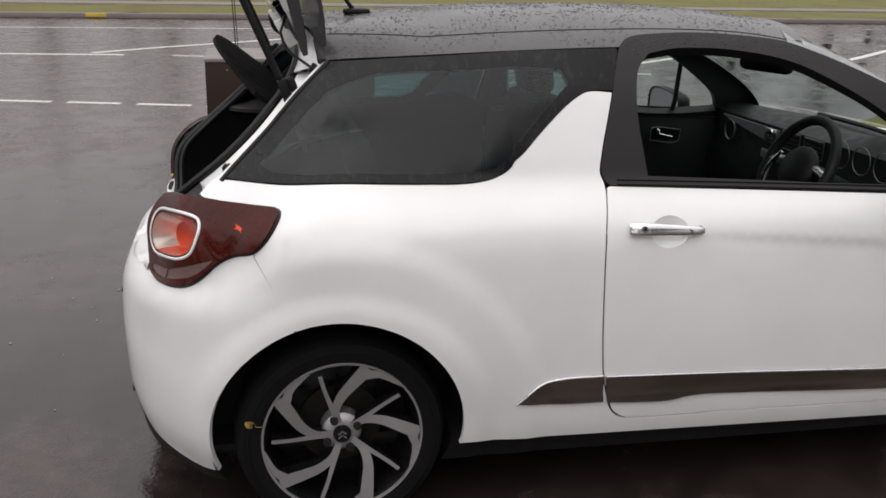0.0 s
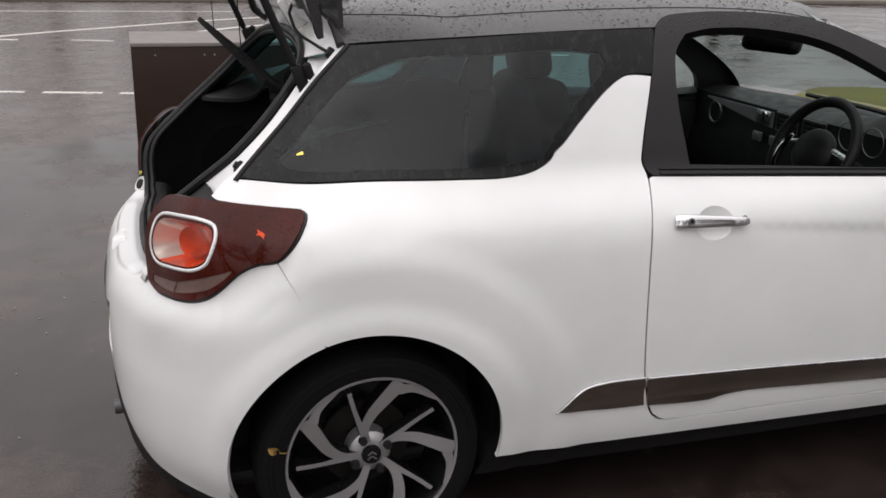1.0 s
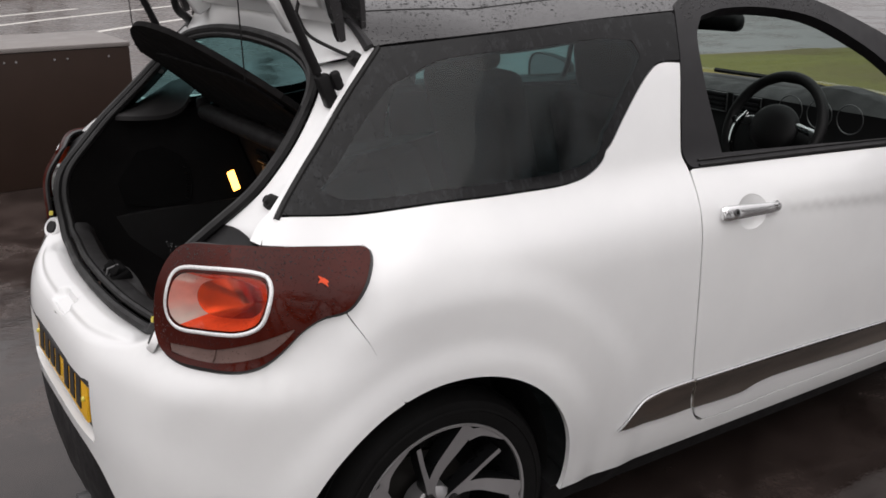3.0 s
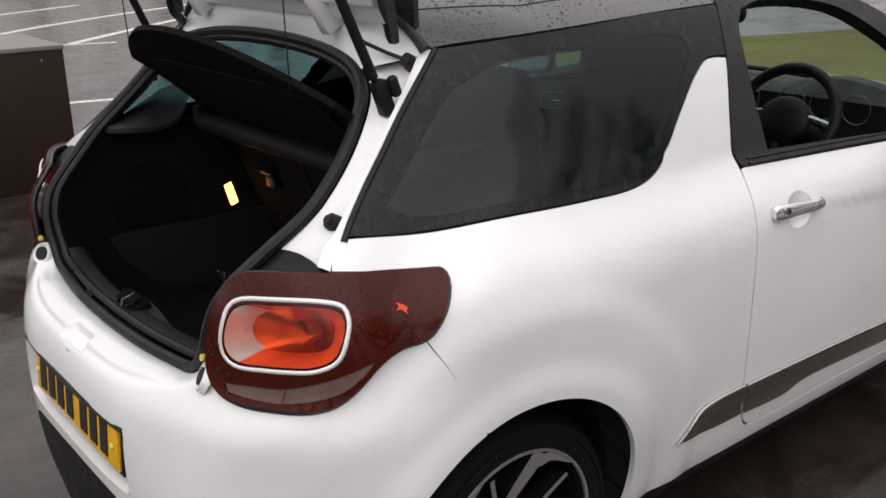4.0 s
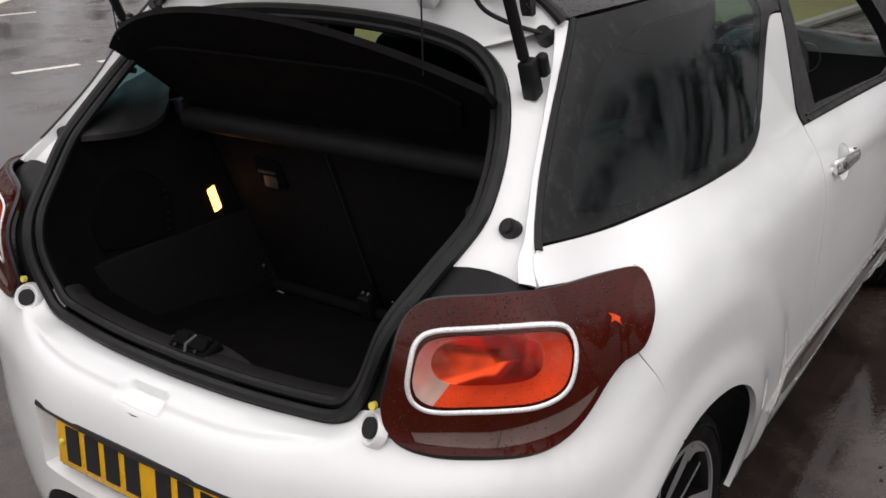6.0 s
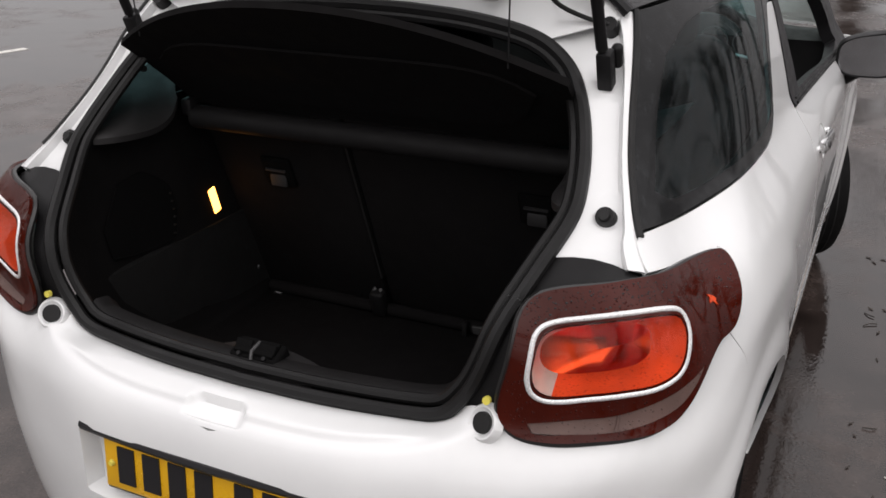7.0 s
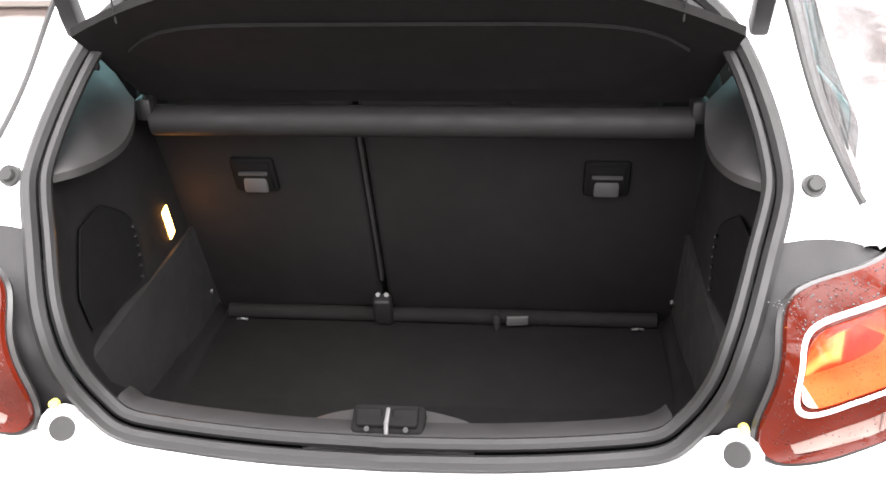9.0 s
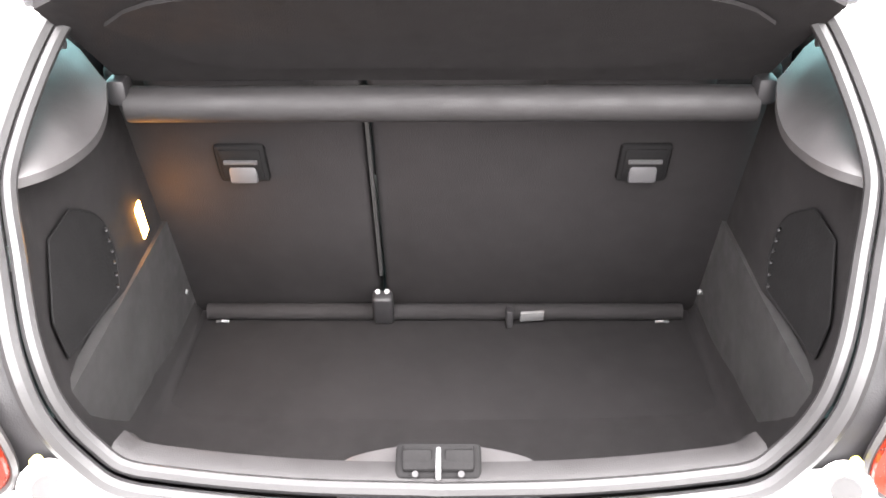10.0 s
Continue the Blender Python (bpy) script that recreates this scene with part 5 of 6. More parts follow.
# -- boot lining
def boot():
    run = seal_offset(0.034, 0.008)
    stop = seal_index(1.075, -0.557)
    half = run[:stop + 1]
    rings = []
    for f in (0.0, 0.06, 0.14, 0.26, 0.42, 0.62, 0.82, 1.0):
        ring = []
        for p in half:
            v = min(1.0, max(0.0, (p.z - 0.75) / 0.13))
            low = 1 - v * v * (3 - 2 * v)
            ye = -0.512 * (1 - low + low * min(1.0, abs(p.y) / 0.43))
            ze = 0.505 + max(0.0, p.z - 0.80) / 0.275 * 0.572
            ze_now = ze + (p.z - ze) * (1 - f) ** (2.2 + 2.8 * low)
            ye_now = ye + (p.y - ye) * (1 - f) ** 3 - 0.035 * math.sin(math.pi * min(1, f * 1.6)) * (1 - low)
            xe = 0.213 - (ze - 0.594) * 0.382
            ring.append(Vector((p.x + (xe - p.x) * f, ye_now, ze_now)))
        rings.append(ring)
    full = [[Vector((p.x, -p.y, p.z)) for p in ring[:0:-1]] + ring for ring in rings]
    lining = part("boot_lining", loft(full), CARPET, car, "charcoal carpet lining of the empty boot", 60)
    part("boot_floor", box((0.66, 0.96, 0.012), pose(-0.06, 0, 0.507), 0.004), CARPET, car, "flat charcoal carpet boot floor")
    # plastic sill inside the seal, with the latch cover
    lo = seal_offset(0.036, 0.008)
    hi = seal_index(0.772, -0.42)
    edge = between(lo, 0, hi, 24)
    rows = [[Vector((p.x + dx, p.y * (1 - dx * 0.4), p.z + dz)) for p in edge] for dx, dz in ((0, 0.0), (0.008, 0.004), (0.035, 0.000), (0.052, -0.02), (0.075, -0.12))]
    full = [[Vector((p.x, -p.y, p.z)) for p in row[:0:-1]] + row for row in rows]
    sill = part("sill_trim", loft(full), SILL_DARK, car, "dark plastic sill trim")
    hump = []
    for k in range(21):
        y = -0.125 + 0.25 * k / 20
        h = 0.030 * (math.cos(math.pi * y / 0.25)) ** 0.7 if abs(y) < 0.1249 else 0.0
        hump.append([Vector((-0.505, y, 0.720)), Vector((-0.500, y, 0.728 + 0.3 * h)), Vector((-0.478, y, 0.732 + h)), Vector((-0.440, y, 0.730 + h)), Vector((-0.415, y, 0.700))])
    part("latch_cover", loft(hump), TRIM_GREY, sill, "raised plastic latch cover")
    catch = part("latch", box((0.050, 0.106, 0.030), pose(-0.474, 0, 0.757, 0, -20, 0), 0.008, 3), NET, sill, "black latch housing")
    part("latch_recess", box((0.036, 0.088, 0.010), pose(-0.480, 0, 0.7735, 0, -20, 0), 0.004), NET, catch)
    part("striker", tube([Vector((-0.502, 0, 0.760)), Vector((-0.498, 0, 0.774)), Vector((-0.472, 0, 0.780)), Vector((-0.464, 0, 0.765))], 0.0035, 8), DULL_STEEL, catch, "dull steel latch striker")
    for y in (-0.026, 0.026):
        part("latch_plate", box((0.022, 0.036, 0.012), pose(-0.482, y, 0.7745, 0, -50, 0), 0.003), NET, catch)
    for y in (-0.028, 0.028):
        part("latch_screw", rod((-0.497, y, 0.764), (-0.502, y, 0.768), 0.004), PLASTIC, catch)
    # lit boot lamp in the left wall
    lamp = part("boot_lamp", box((0.036, 0.012, 0.080), pose(0.052, 0.520, 0.818, 0, -16, 0), 0.004), PLASTIC, car, "boot lamp housing")
    part("lamp_cover", box((0.027, 0.012, 0.070), pose(0.052, 0.515, 0.818, 0, -16, 0), 0.004), WARM, lamp, "lit warm lamp cover")
    # net pockets in both side walls
    for s in (-1, 1):
        loop = [(-0.245, 0.535, 0.945), (-0.17, 0.530, 0.955), (-0.105, 0.518, 0.905), (-0.088, 0.513, 0.84), (-0.098, 0.513, 0.775), (-0.20, 0.525, 0.77), (-0.30, 0.520, 0.79), (-0.315, 0.521, 0.86)]
        ring = [Vector((p.x, s * (p.y - 0.004), p.z)) for p in spline(loop, 48, True)]
        web = bmesh.new()
        edge, heart = [web.verts.new(p) for p in ring], web.verts.new((-0.20, s * 0.522, 0.86))
        for k in range(len(edge)):
            web.faces.new((edge[k], edge[(k + 1) % len(edge)], heart))
        pocket = part("side_pocket", web, NET, car, "black net pocket in the boot wall")
        part("pocket_rim", tube(ring, 0.0018, 6, True), NET, pocket)
        for k in range(6):
            p = Vector((-0.094 - 0.003 * abs(k - 2.5), s * 0.511, 0.885 - 0.020 * k))
            part("net_hook", rod(p, p + Vector((-0.012, -s * 0.006, 0.003)), 0.0030, 0.002, 6), PLASTIC, pocket)
    # side shelf supports
    for s in (-1, 1):
        n = 16
        inner = flip(spline([(-0.302, -0.524, 1.067), (-0.278, -0.497, 1.068), (-0.235, -0.480, 1.066), (-0.162, -0.471, 1.066), (-0.112, -0.470, 1.083), (-0.085, -0.472, 1.115)], n), s)
        outer = flip([Vector(p) for p in skin_at([(2.985 - 0.27 * k / n, 1.075 + 0.05 * k / n) for k in range(n + 1)], -0.020)], s)
        rows = []
        for u, dz in ((0, -0.016), (0, -0.003), (0.05, 0.004), (0.3, 0.026), (0.65, 0.045), (1, 0.058)):
            row = []
            for k, (a, b) in enumerate(zip(inner, outer)):
                h = min(dz, 0.004) + max(0.0, dz - 0.004) * min(1.0, k / 6)
                row.append(a.lerp(b, u) + Vector((0, -s * 0.75 * max(0.0, h - 0.004), h)))
            rows.append(row)
        part("shelf_support", loft(rows), TRIM_GREY, car, "dark grey moulded shelf support")
        part("shelf_pivot", box((0.04, 0.03, 0.04), pose(-0.045, -s * -0.470 if s < 0 else 0.470, 1.085), 0.008), PLASTIC, car)
    # parcel shelf, tipped up, hung on two cords
    up = Vector((-0.715, 0, 0.699))
    nrm = Vector((0.699, 0, 0.715))
    m = Vector((-0.03, 0, 1.085)) + nrm * 0.022
    rows_top, rows_low = [], []
    for k in range(29):
        v = k / 14 - 1
        far = 0.25 + 0.165 * (1 - abs(v) ** 2.2)
        half = 0.475
        row = []
        for f in (0.0, 0.12, 0.4, 0.7, 0.93, 1.0):
            y = v * (half + 0.02 * f)
            row.append(m + up * far * f + Vector((0, y, 0)) - nrm * 0.02 * f * f)
        rows_top.append(row)
    shelf = part("parcel_shelf", loft(rows_top, 0.014), SHELF, car, "black parcel shelf tipped up on cords")
    panel = []
    for k in range(25):
        v = k / 12 - 1
        start = 0.055 + 0.045 * abs(v) ** 9
        stop_at = 0.200 + 0.075 * (1 - abs(v) ** 7)
        panel.append([m + up * (start + (stop_at - start) * f) + Vector((0, v * (0.375 + 0.05 * f), 0)) - nrm * (0.0155 + 0.0110 * f * f) for f in (0, 0.3, 0.7, 1)])
    part("shelf_underside", loft(panel, 0.006), SHELF, shelf, "raised panel under the shelf")
    bar = spline([(-0.042, y, 1.061) for y in (-0.462, -0.2, 0.2, 0.462)], 20)
    part("shelf_hinge_bar", tube(bar, 0.027, 12), SILL_DARK, car, "grey front rail of the parcel shelf")
    for s in (-1, 1):
        part("shelf_cord", rod((-0.255, s * 0.40, 1.28), (-0.27, s * 0.41, 1.66), 0.0016, sides=5), PLASTIC, shelf)
        p = Vector((-0.16, s * 0.487, 1.19))
        part("shelf_pin", rod(p, p + Vector((0, s * 0.02, 0)), 0.007), STEEL, shelf)


boot()


# -- rear seats, seen from behind
def rear_seats():
    lean = math.degrees(math.atan(0.382))

    def back_m(y, z, off=0.0):
        return Matrix.Translation((0.213 - (z - 0.594) * 0.382 - off, y, z)) @ pose(0, 0, 0, 0, -lean, 0)

    for y0, y1, text in ((0.128, 0.525, "narrow charcoal rear seat back"), (-0.525, 0.116, "wide charcoal rear seat back")):
        y = (y0 + y1) / 2
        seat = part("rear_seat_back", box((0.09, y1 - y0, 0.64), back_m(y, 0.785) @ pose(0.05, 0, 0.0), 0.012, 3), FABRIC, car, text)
        yl = 0.338 if y > 0 else -0.338
        r = part("release_recess", box((0.012, 0.086, 0.086), back_m(yl, 0.902, 0.004) @ pose(0.004, 0, 0), 0.008), NET, seat, "black release handle recess")
        part("recess_dark", box((0.006, 0.070, 0.068), back_m(yl, 0.902, 0.010) @ pose(0.004, 0, 0), 0.004), NET, r)
        part("release_flap", box((0.006, 0.047, 0.036), back_m(yl, 0.882, 0.014) @ pose(0.004, 0, 0, 0, 14, 0), 0.004), HANDLE_GREY, r, "silver-grey release flap")
        part("flap_edge", box((0.006, 0.056, 0.005), back_m(yl, 0.909, 0.016) @ pose(0.004, 0, 0)), HANDLE_GREY, r)
        part("headrest", box((0.09, 0.26, 0.13), pose(0.03, y if y > 0 else -0.29, 1.105, 0, -14, 0), 0.035, 4), FABRIC, seat)
    part("seat_joint", box((0.02, 0.006, 0.46), back_m(0.122, 0.83, -0.012)), RUBBER, car)
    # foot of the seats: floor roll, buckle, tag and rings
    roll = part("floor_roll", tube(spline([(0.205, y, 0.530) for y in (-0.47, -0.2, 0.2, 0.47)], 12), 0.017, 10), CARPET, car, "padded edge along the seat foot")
    b = part("belt_buckle", box((0.030, 0.040, 0.075), pose(0.185, 0.119, 0.553, 0, -16, 0), 0.008, 3), PLASTIC, car, "black seat belt buckle")
    for y in (0.110, 0.128):
        part("buckle_pin", rod((0.183, y, 0.588), (0.178, y, 0.594), 0.005), DULL_STEEL, b)
    part("belt_clip", box((0.024, 0.014, 0.040), pose(0.182, -0.128, 0.532), 0.004), PLASTIC, car)
    part("paper_tag", box((0.006, 0.046, 0.026), pose(0.180, -0.172, 0.536, 0, -20, 6), 0.001), TAG, car, "pale fabric tag")
    for y in (-0.43, 0.44):
        part("lashing_ring", tube(spline([(0.19, y - 0.012, 0.516), (0.183, y, 0.522), (0.19, y + 0.012, 0.516)], 8), 0.003, 6), DULL_STEEL, car)
    for y in (-0.498, 0.506):
        part("hook", rod((0.20, y, 0.583), (0.193, y, 0.578), 0.005), DULL_STEEL, car)


rear_seats()


# -- open tailgate
def tailgate():
    hinge = Vector((-0.045, 0, 1.405))
    up = Vector((-0.36, 0, 0.933))
    inn = Vector((-0.933, 0, -0.36))

    def at(s, y, d=0.0):
        return hinge + up * s + inn * d + Vector((0, y, 0))

    g = part("tailgate", loft([[at(s, y * (0.455 + 0.17 * min(1, s / 0.6)), 0.01 + 0.03 * math.sin(math.pi * min(1, s / 0.9))) for y in [k / 10 for k in range(-10, 11)]] for s in [0.02 + 0.86 * k / 16 for k in range(17)]], 0.02), WHITE, car, "open tailgate with white inner panel")
    # stepped inner beam near the hinges
    rows = []
    for s, d in ((0.0, 0.0), (0.012, 0.030), (0.05, 0.036), (0.055, 0.046), (0.10, 0.048), (0.11, 0.062), (0.16, 0.064), (0.17, 0.03)):
        rows.append([at(s, y * 0.50, d + 0.012) for y in [k / 10 for k in range(-10, 11)]])
    part("inner_beam", loft(rows), WHITE, g, "stepped white inner beam")
    for s in (-1, 1):
        h = part("hinge", box((0.05, 0.035, 0.09), Matrix.Translation(at(0.03, s * 0.30, 0.05)) @ pose(0, 0, 0, 0, -30, 0), 0.006), WHITE, g, "white tailgate hinge bracket")
        part("hinge_pin", rod(at(0.02, s * 0.285, 0.06), at(0.02, s * 0.315, 0.06), 0.010), STEEL, h)
        # spoiler end, dark and wedge-shaped
        shape = [(-0.056, 1.364), (-0.068, 1.360), (-0.076, 1.374), (-0.118, 1.525), (-0.262, 1.80), (-0.16, 1.82), (-0.080, 1.525), (-0.059, 1.40)]
        rows = [[Vector((x, s * y, z)) for x, z in shape + shape[:1]] for y in (0.483, 0.487, 0.500, 0.504)]
        for row, grow in ((rows[0], 0.85), (rows[3], 0.85)):
            for i, p in enumerate(row):
                row[i] = Vector((-0.10 + (p.x + 0.10) * (1 - (1 - grow) * 0.4), p.y, p.z))
        bm = loft(rows)
        for row in (rows[0], rows[3]):
            bm.faces.new([bm.verts.new(p) for p in row[:-1]])
        bmesh.ops.remove_doubles(bm, verts=bm.verts[:], dist=1e-5)
        bmesh.ops.recalc_face_normals(bm, faces=bm.faces)
        part("spoiler_end", bm, BLACK, g, "wet black spoiler end")
        part("side_frame", tube(spline([at(0.1, s * 0.47, 0.02), at(0.4, s * 0.575, 0.04), at(0.86, s * 0.62, 0.02)], 14), 0.022, 8), WHITE, g)
    part("spoiler", loft([[at(s, y * 0.50, -0.02 - 0.05 * math.sin(math.pi * (s + 0.06) / 0.4)) for y in [k / 10 for k in range(-10, 11)]] for s in [-0.055 + 0.36 * k / 8 for k in range(9)]], 0.012), BLACK, g, "glossy black roof spoiler")
    pane = part("rear_glass", loft([[at(s, y * 0.44, 0.068) for y in [k / 6 for k in range(-6, 7)]] for s in (0.2, 0.4, 0.55)], 0.004), FRIT, g, "dark tailgate glass")


tailgate()


# -- wheels
def wheel(x, side, steer=0.0):
    """One alloy wheel: built about the origin with the outer face towards -y, then placed."""
    root = part("wheel", revolve([(0.222, 0.02), (0.224, -0.055), (0.232, -0.088), (0.262, -0.098), (0.290, -0.090), (0.302, -0.070), (0.308, -0.045), (0.309, 0.03), (0.305, 0.075), (0.285, 0.10), (0.235, 0.095), (0.222, 0.02)], 64, (0, 0, 0)), TYRE, car, "road wheel with a black tyre")
    for k in range(4):
        y = -0.045 + 0.03 * k
        part("tread_groove", revolve([(0.3095, y - 0.003), (0.3105, y), (0.3095, y + 0.003)], 64, (0, 0, 0)), RUBBER, root)
    part("sidewall_ring", revolve([(0.268, -0.0975), (0.270, -0.1005), (0.276, -0.0985)], 64, (0, 0, 0)), TYRE, root)
    rim = part("rim", revolve([(0.236, -0.086), (0.234, -0.093), (0.2285, -0.092), (0.227, -0.086)], 64, (0, 0, 0)), ALLOY, root, "grey diamond-cut rim edge")
    part("barrel", revolve([(0.227, -0.086), (0.212, -0.060), (0.205, 0.09), (0.12, 0.09), (0.05, 0.05)], 48, (0, 0, 0)), ALLOY_BLACK, rim)
    part("brake_disc", revolve([(0.02, 0.012), (0.125, 0.012), (0.125, 0.024), (0.02, 0.024)], 40, (0, 0, 0)), BRAKE, rim)

    def blade(points, width, thick):
        bm = bmesh.new()
        run = spline([(r * math.cos(radians(t)), -d, r * math.sin(radians(t))) for r, t, d in points], 14)
        rows = []
        for i, p in enumerate(run):
            t = (run[min(i + 1, 14)] - run[max(i - 1, 0)]).normalized()
            s = t.cross(Vector((0, 1, 0))).normalized() * width(i / 14) / 2
            drop = Vector((0, thick, 0))
            rows.append([p - s + drop, p - s * 0.94, p + s * 0.94, p + s + drop])
        cols = [[row[j] for row in rows] for j in range(4)]
        top = loft([cols[1], cols[2]])
        sides = loft([cols[0], cols[1]])
        other = loft([cols[2], cols[3]])
        for m in (sides, other):
            for f in m.faces:
                vs = [top.verts.new(v.co) for v in f.verts]
                top.faces.new(vs).material_index = 1
            m.free()
        return top

    for k in range(5):
        base = 72 * k
        part("spoke", blade([(0.035, base + 34, 0.060), (0.075, base + 33, 0.066), (0.12, base + 20, 0.074), (0.17, base + 7, 0.082), (0.226, base - 1, 0.089)], lambda u: 0.020 + 0.026 * u, 0.045), [ALLOY, ALLOY_BLACK], rim, "broad grey alloy spoke")
        part("spoke_tip", blade([(0.205, base - 2, 0.088), (0.219, base - 12, 0.088), (0.228, base - 30, 0.089)], lambda u: 0.026 * (1 - u) + 0.005, 0.02), [ALLOY, ALLOY_BLACK], rim)
        part("thin_spoke", blade([(0.035, base + 38, 0.060), (0.09, base + 37, 0.068), (0.15, base + 37, 0.076), (0.205, base + 36, 0.082)], lambda u: 0.020 - 0.012 * u if u < 0.6 else 0.0128, 0.04), [ALLOY, ALLOY_BLACK], rim, "thin grey alloy spoke")
    part("hub", revolve([(0.0, -0.060), (0.030, -0.060), (0.046, -0.057), (0.058, -0.045), (0.060, 0.0)], 32, (0, 0, 0)), ALLOY, rim)
    cap = part("hub_cap", revolve([(0.0, -0.072), (0.024, -0.071), (0.027, -0.066), (0.027, -0.055)], 28, (0, 0, 0)), ALLOY_BLACK, rim, "black centre cap")
    bm = bmesh.new()
    for z in (0.007, -0.005):
        for s in (-1, 1):
            box_into(bm, (0.016, 0.003, 0.004), pose(s * 0.006, -0.0725, z, 0, s * 38, 0))
    part("chevron", bm, STEEL, rim, "two small silver chevrons")
    for k in range(4):
        t = radians(90 * k + 28)
        p = Vector((0.050 * math.cos(t), -0.060, 0.050 * math.sin(t)))
        part("wheel_bolt", rod(p, p + Vector((0, -0.014, 0)), 0.0125, 0.011, 12), RUBBER, rim)
    m = pose(x, side * 0.715, 0.3055, 0, 0, (0 if side < 0 else 180) + steer)
    root.matrix_basis = m
    return root


def wells(x, side):
    rows = []
    for k in range(25):
        t = radians(-20 + 220 * k / 24)
        rows.append([Vector((x - 0.012 + 0.374 * math.cos(t), side * y, ARCH_Z + 0.374 * math.sin(t))) for y in (0.83 if 35 < math.degrees(t) < 115 else 0.745, 0.70, 0.52)])
    bm = loft(rows)
    part("wheel_well", bm, RUBBER, car, "black wheel arch liner")
    part("well_wall", box((0.78, 0.02, 0.62), pose(x, side * 0.515, 0.45)), RUBBER, car)


for wx in (0.0, WHEELBASE):
    for s in (-1, 1):
        wheel(wx, s, 0 if wx == 0 else 22)
        wells(wx, s)


def tyre_leaf():
    """A small sodden leaf with its stalk, stuck to the rear tyre's wall."""
    root = thing("fallen_leaf", "small yellow-brown wet leaf stuck to the tyre wall", "leaf")
    m = pose(-0.262, -0.8125, 0.378, 90, 28, 0)
    rows = [[m @ Vector((0.034 * (u - 0.5), 0.011 * v * math.sin(math.pi * min(1, u + 0.04)) ** 0.8, 0.003 * v * v + 0.004 * math.sin(5 * u))) for v in (-1, -0.5, 0, 0.5, 1)] for u in [k / 8 for k in range(9)]]
    part("blade", loft(rows, 0.0008), LEAF, root)
    part("stalk", tube([m @ Vector((0.016, 0, 0.003)), m @ Vector((0.027, 0.004, 0.004)), m @ Vector((0.036, 0.012, 0.003))], 0.0011, 5), LEAF, root)


tyre_leaf()
part("floor_pan", box((3.4, 1.30, 0.05), pose(1.25, 0, 0.21), 0.02), RUBBER, car, "black underbody")


# -- cabin
def front_seat(y):
    root = part("front_seat", box((0.52, 0.50, 0.16), pose(1.22, y, 0.55, 0, -6, 0), 0.05, 4), FABRIC, car, "charcoal front seat")
    part("backrest", box((0.14, 0.48, 0.62), pose(0.96, y, 0.84, 0, -14, 0), 0.05, 4), FABRIC, root)
    part("headrest", box((0.10, 0.27, 0.17), pose(0.885, y, 1.222, 0, -10, 0), 0.04, 4), FABRIC, root, "padded charcoal headrest")
    for s in (-0.05, 0.05):
        part("headrest_post", rod((0.90, y + s, 1.10), (0.89, y + s, 1.18), 0.007), STEEL, root)


front_seat(0.36)
front_seat(-0.36)


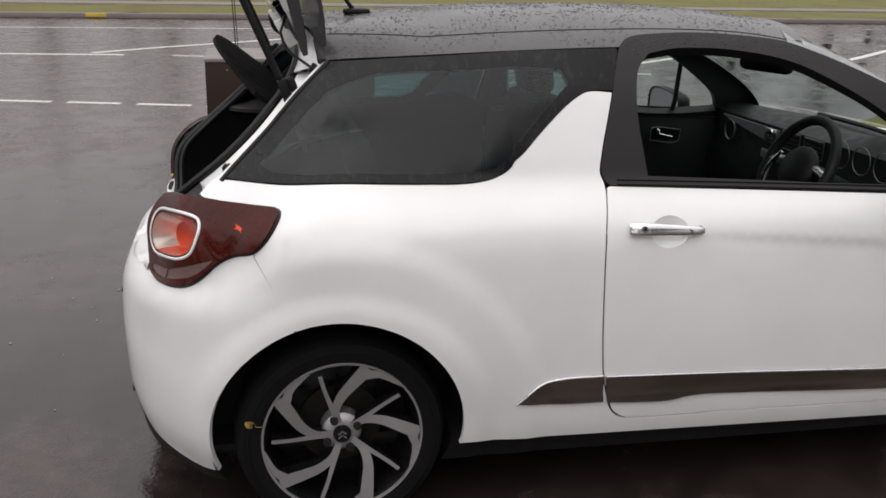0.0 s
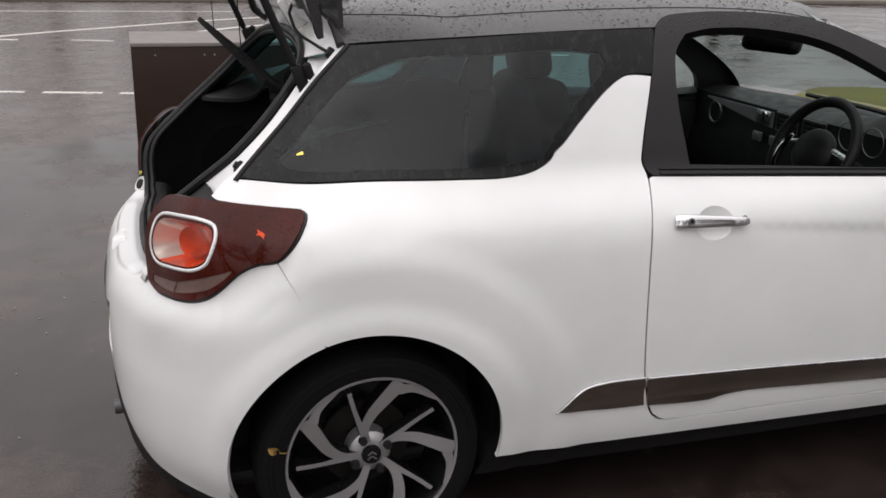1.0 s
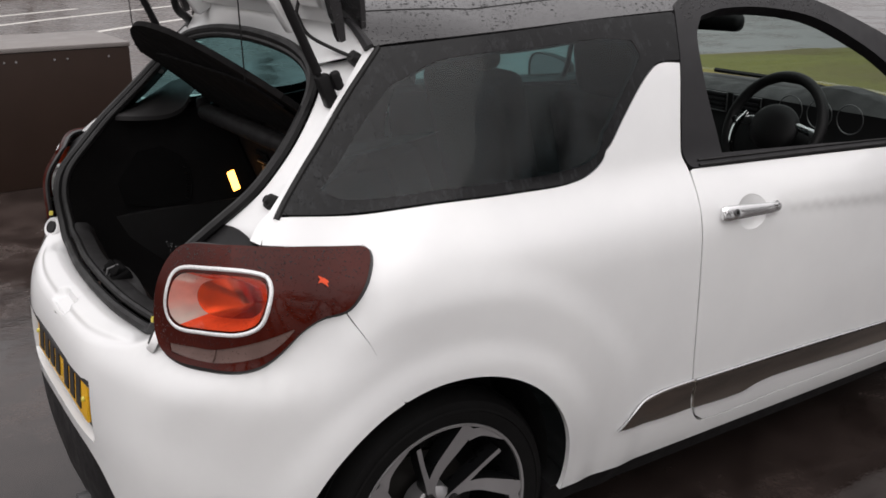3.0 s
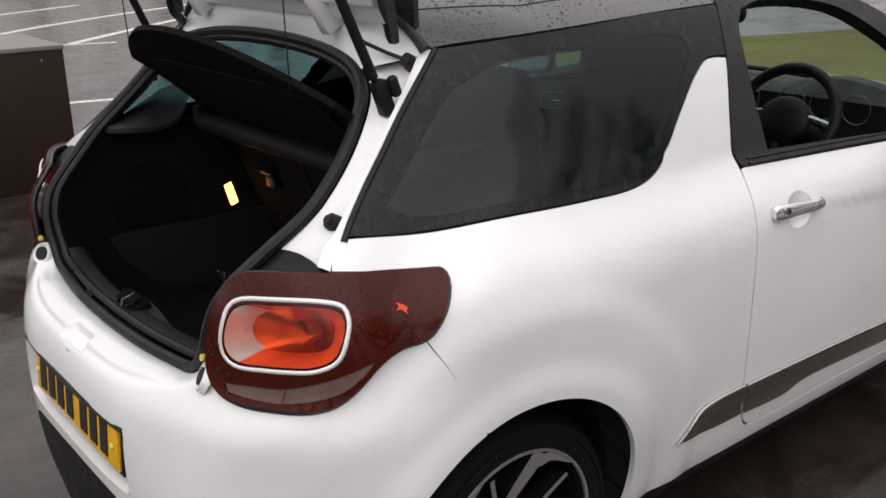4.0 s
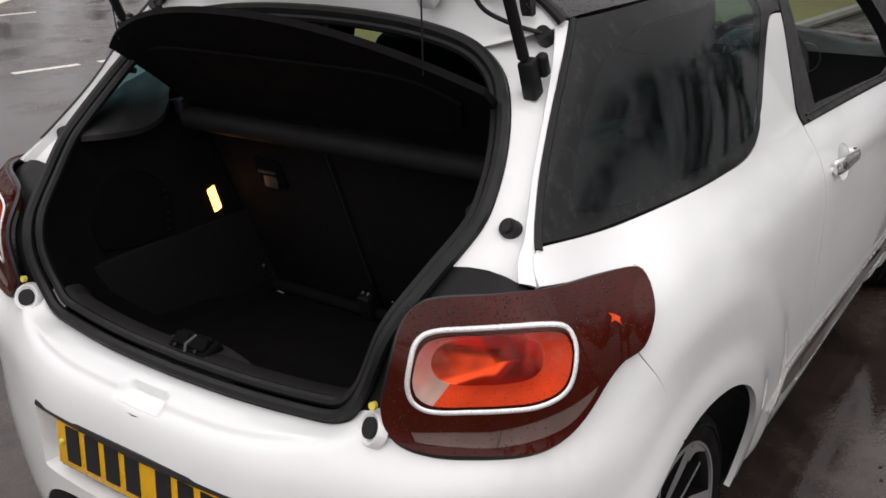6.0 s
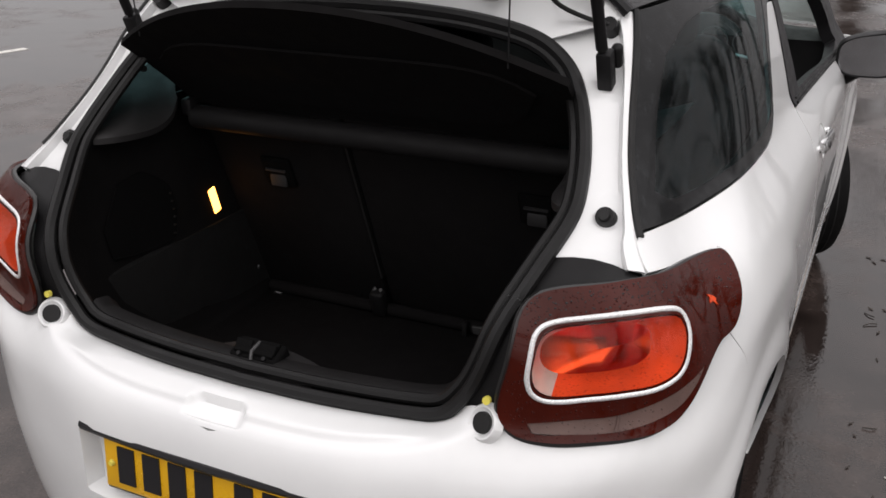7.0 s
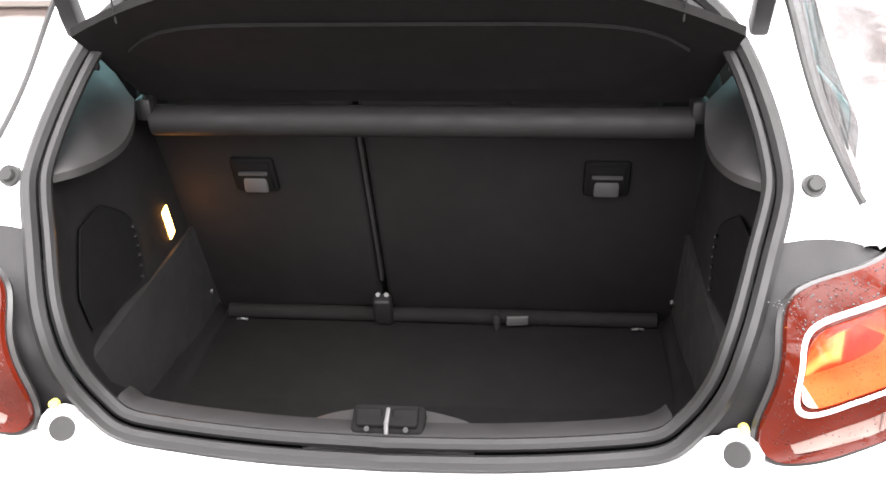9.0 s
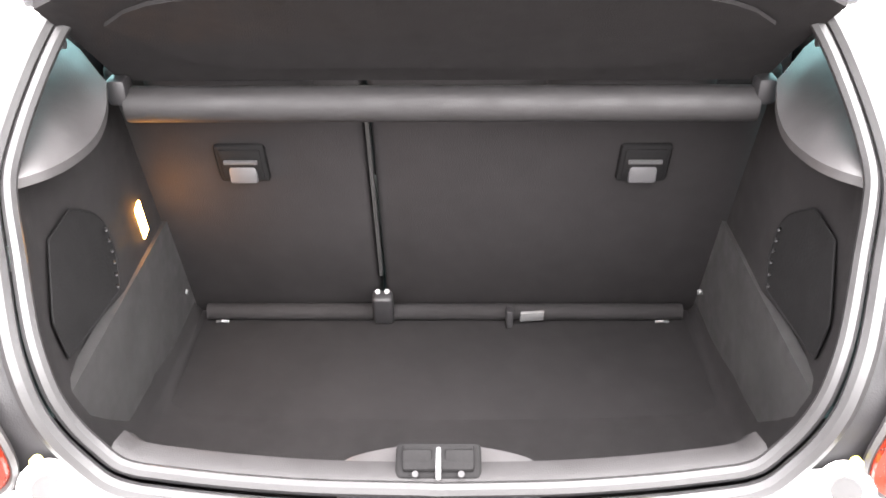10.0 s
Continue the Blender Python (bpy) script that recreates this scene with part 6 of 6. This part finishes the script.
def dashboard():
    rows = []
    for k in range(21):
        y = -0.78 + 1.56 * k / 20
        hood = 0.045 * math.exp(-((y + 0.37) / 0.17) ** 2)
        rows.append([Vector((x, y, z + (hood if 0 < i < 3 else 0))) for i, (x, z) in enumerate(((2.13 + 0.16 * (1 - (y / 0.75) ** 2), 1.008), (2.06, 1.024), (1.98, 1.022), (1.915, 1.002), (1.92, 0.89), (1.87, 0.77), (1.90, 0.60)))])
    d = part("dashboard", loft(rows, 0.01), PLASTIC, car, "black moulded dashboard")
    band = [[Vector((1.905, 0.20 + 0.47 * k / 20, z)) for z in (0.930 + 0.056 * (k / 20) ** 1.3, 0.992)] for k in range(21)]
    part("dash_band", loft(band, 0.006), DASH_GREY, d, "grey pointed dash inlay")
    part("switch_plate", box((0.006, 0.085, 0.052), pose(1.897, 0.258, 0.966), 0.002), STEEL, d, "bright switch plate")
    part("knob", rod((1.905, 0.246, 0.978), (1.885, 0.246, 0.980), 0.014, 0.011, 16), CHROME, d, "small chrome knob")
    for y in (0.281, 0.172):
        part("switch_panel", box((0.012, 0.055, 0.038), pose(1.895, y, 0.884), 0.004), DASH_GREY, d)
    for y0 in (0.125, -0.035):
        for k in range(4):
            part("vent_slat", box((0.012, 0.11, 0.007), pose(1.908, y0, 0.938 + 0.018 * k)), FRAME_BLACK, d)
        part("vent_frame", tube(spline([(1.908, y0 - 0.065, 0.928), (1.908, y0 - 0.065, 0.998), (1.908, y0 + 0.065, 0.998), (1.908, y0 + 0.065, 0.928)], 40, True), 0.003, 6, True), DULL_STEEL, d)
    part("vent_ring", tube([Vector((1.90, 0.60 + 0.045 * math.cos(t * math.tau / 20), 0.93 + 0.045 * math.sin(t * math.tau / 20))) for t in range(20)], 0.005, 6, True), DULL_STEEL, d, "steel-ringed round vent")
    for y in (-0.25, -0.37, -0.49):
        part("dial_ring", tube([Vector((1.88, y + 0.05 * math.cos(t * math.tau / 24), 0.985 + 0.05 * math.sin(t * math.tau / 24))) for t in range(24)], 0.0020, 6, True), DULL_STEEL, d, "steel instrument ring")
    # steering wheel
    c = Vector((1.63, -0.37, 0.968))
    q = Euler((0, radians(-65), 0)).to_matrix()
    ring = [c + q @ Vector((0.178 * math.cos(t * math.tau / 48), 0.178 * math.sin(t * math.tau / 48), 0)) for t in range(48)]
    w = part("steering_wheel", tube(ring, 0.0185, 10, True), PLASTIC, car, "black leather steering wheel")
    bm = bmesh.new()
    bmesh.ops.create_uvsphere(bm, u_segments=28, v_segments=14, radius=1.0)
    for v in bm.verts:
        v.co = c + q @ Vector((v.co.x * 0.082, v.co.y * 0.095, v.co.z * 0.035 - 0.006))
    part("wheel_boss", bm, PLASTIC, w)
    for a, b in (((0.02, 0.07), (0.0, 0.175)), ((0.02, -0.07), (0.0, -0.175))):
        part("wheel_spoke", rod(c + q @ Vector((*a, -0.008)), c + q @ Vector((*b, 0)), 0.013), STEEL, w, "silver wheel spoke")
    part("wheel_spoke", rod(c + q @ Vector((-0.06, 0, -0.008)), c + q @ Vector((-0.175, 0, 0)), 0.013), PLASTIC, w)
    part("wheel_trim", tube(spline([c + q @ Vector(v) for v in ((0.035, 0.115, 0.008), (-0.02, 0.138, 0.010), (-0.08, 0.132, 0.010), (-0.125, 0.105, 0.008))], 14), lambda u: 0.004 + 0.007 * math.sin(math.pi * (0.1 + 0.8 * u)), 8), CHROME, w, "curved chrome wheel trim")
    part("column", rod(c + q @ Vector((0, 0, -0.03)), c + q @ Vector((0, 0, -0.22)), 0.04), PLASTIC, w)
    part("interior_mirror", box((0.06, 0.24, 0.068), pose(1.67, -0.03, 1.290, 0, 12, 18), 0.028, 4), PLASTIC, car, "black interior mirror")
    part("bulkhead", box((0.04, 1.46, 0.76), pose(2.10, 0, 0.60), 0.01), NET, car, "black bulkhead behind the dashboard")
    part("console", box((0.75, 0.20, 0.18), pose(1.40, 0, 0.55), 0.03), PLASTIC, car)


dashboard()


def door_mirror(side):
    m = Matrix.Translation((1.735, side * 0.908, 1.0)) @ pose(0, 0, 0, 0, 0, 20 if side > 0 else 5) @ pose(0, 0, 0, 0, 0 if side > 0 else -4, 0)

    def edge(f, x, grow):
        """The housing's outline, higher at its outer end, at a depth x behind the glass."""
        c, q = math.cos(f * math.tau), math.sin(f * math.tau)
        y = math.copysign(abs(c) ** 0.62, c) * 0.104 * grow
        high = 0.074 + 0.020 * (side * y / 0.104)
        return m @ Vector((x, y, math.copysign(abs(q) ** 0.62, q) * (high if q > 0 else 0.072) * grow))

    rows = [[edge(k / 40, x, g) for k in range(41)] for x, g in ((-0.030, 0.90), (-0.036, 0.93), (-0.036, 0.985), (-0.026, 1.0), (0.02, 0.97), (0.055, 0.82), (0.078, 0.55), (0.086, 0.10))]
    body = part("door_mirror", loft(rows), PLASTIC, car, "black door mirror beaded with rain", 60)
    bm = bmesh.new()
    bm.faces.new([bm.verts.new(edge(k / 40, -0.0315, 0.93)) for k in range(40)])
    ext = bmesh.ops.extrude_face_region(bm, geom=bm.faces[:])
    bmesh.ops.translate(bm, vec=(0.004, 0, 0), verts=[g for g in ext["geom"] if isinstance(g, bmesh.types.BMVert)])
    bmesh.ops.recalc_face_normals(bm, faces=bm.faces)
    part("mirror_glass", bm, MIRROR, body, "rain-spotted mirror glass")
    part("mirror_arm", tube(spline([(1.78, side * 0.80, 0.885), (1.765, side * 0.835, 0.905), (1.75, side * 0.875, 0.935)], 8), 0.022, 8), PLASTIC, body)


door_mirror(-1)
door_mirror(1)
rain()
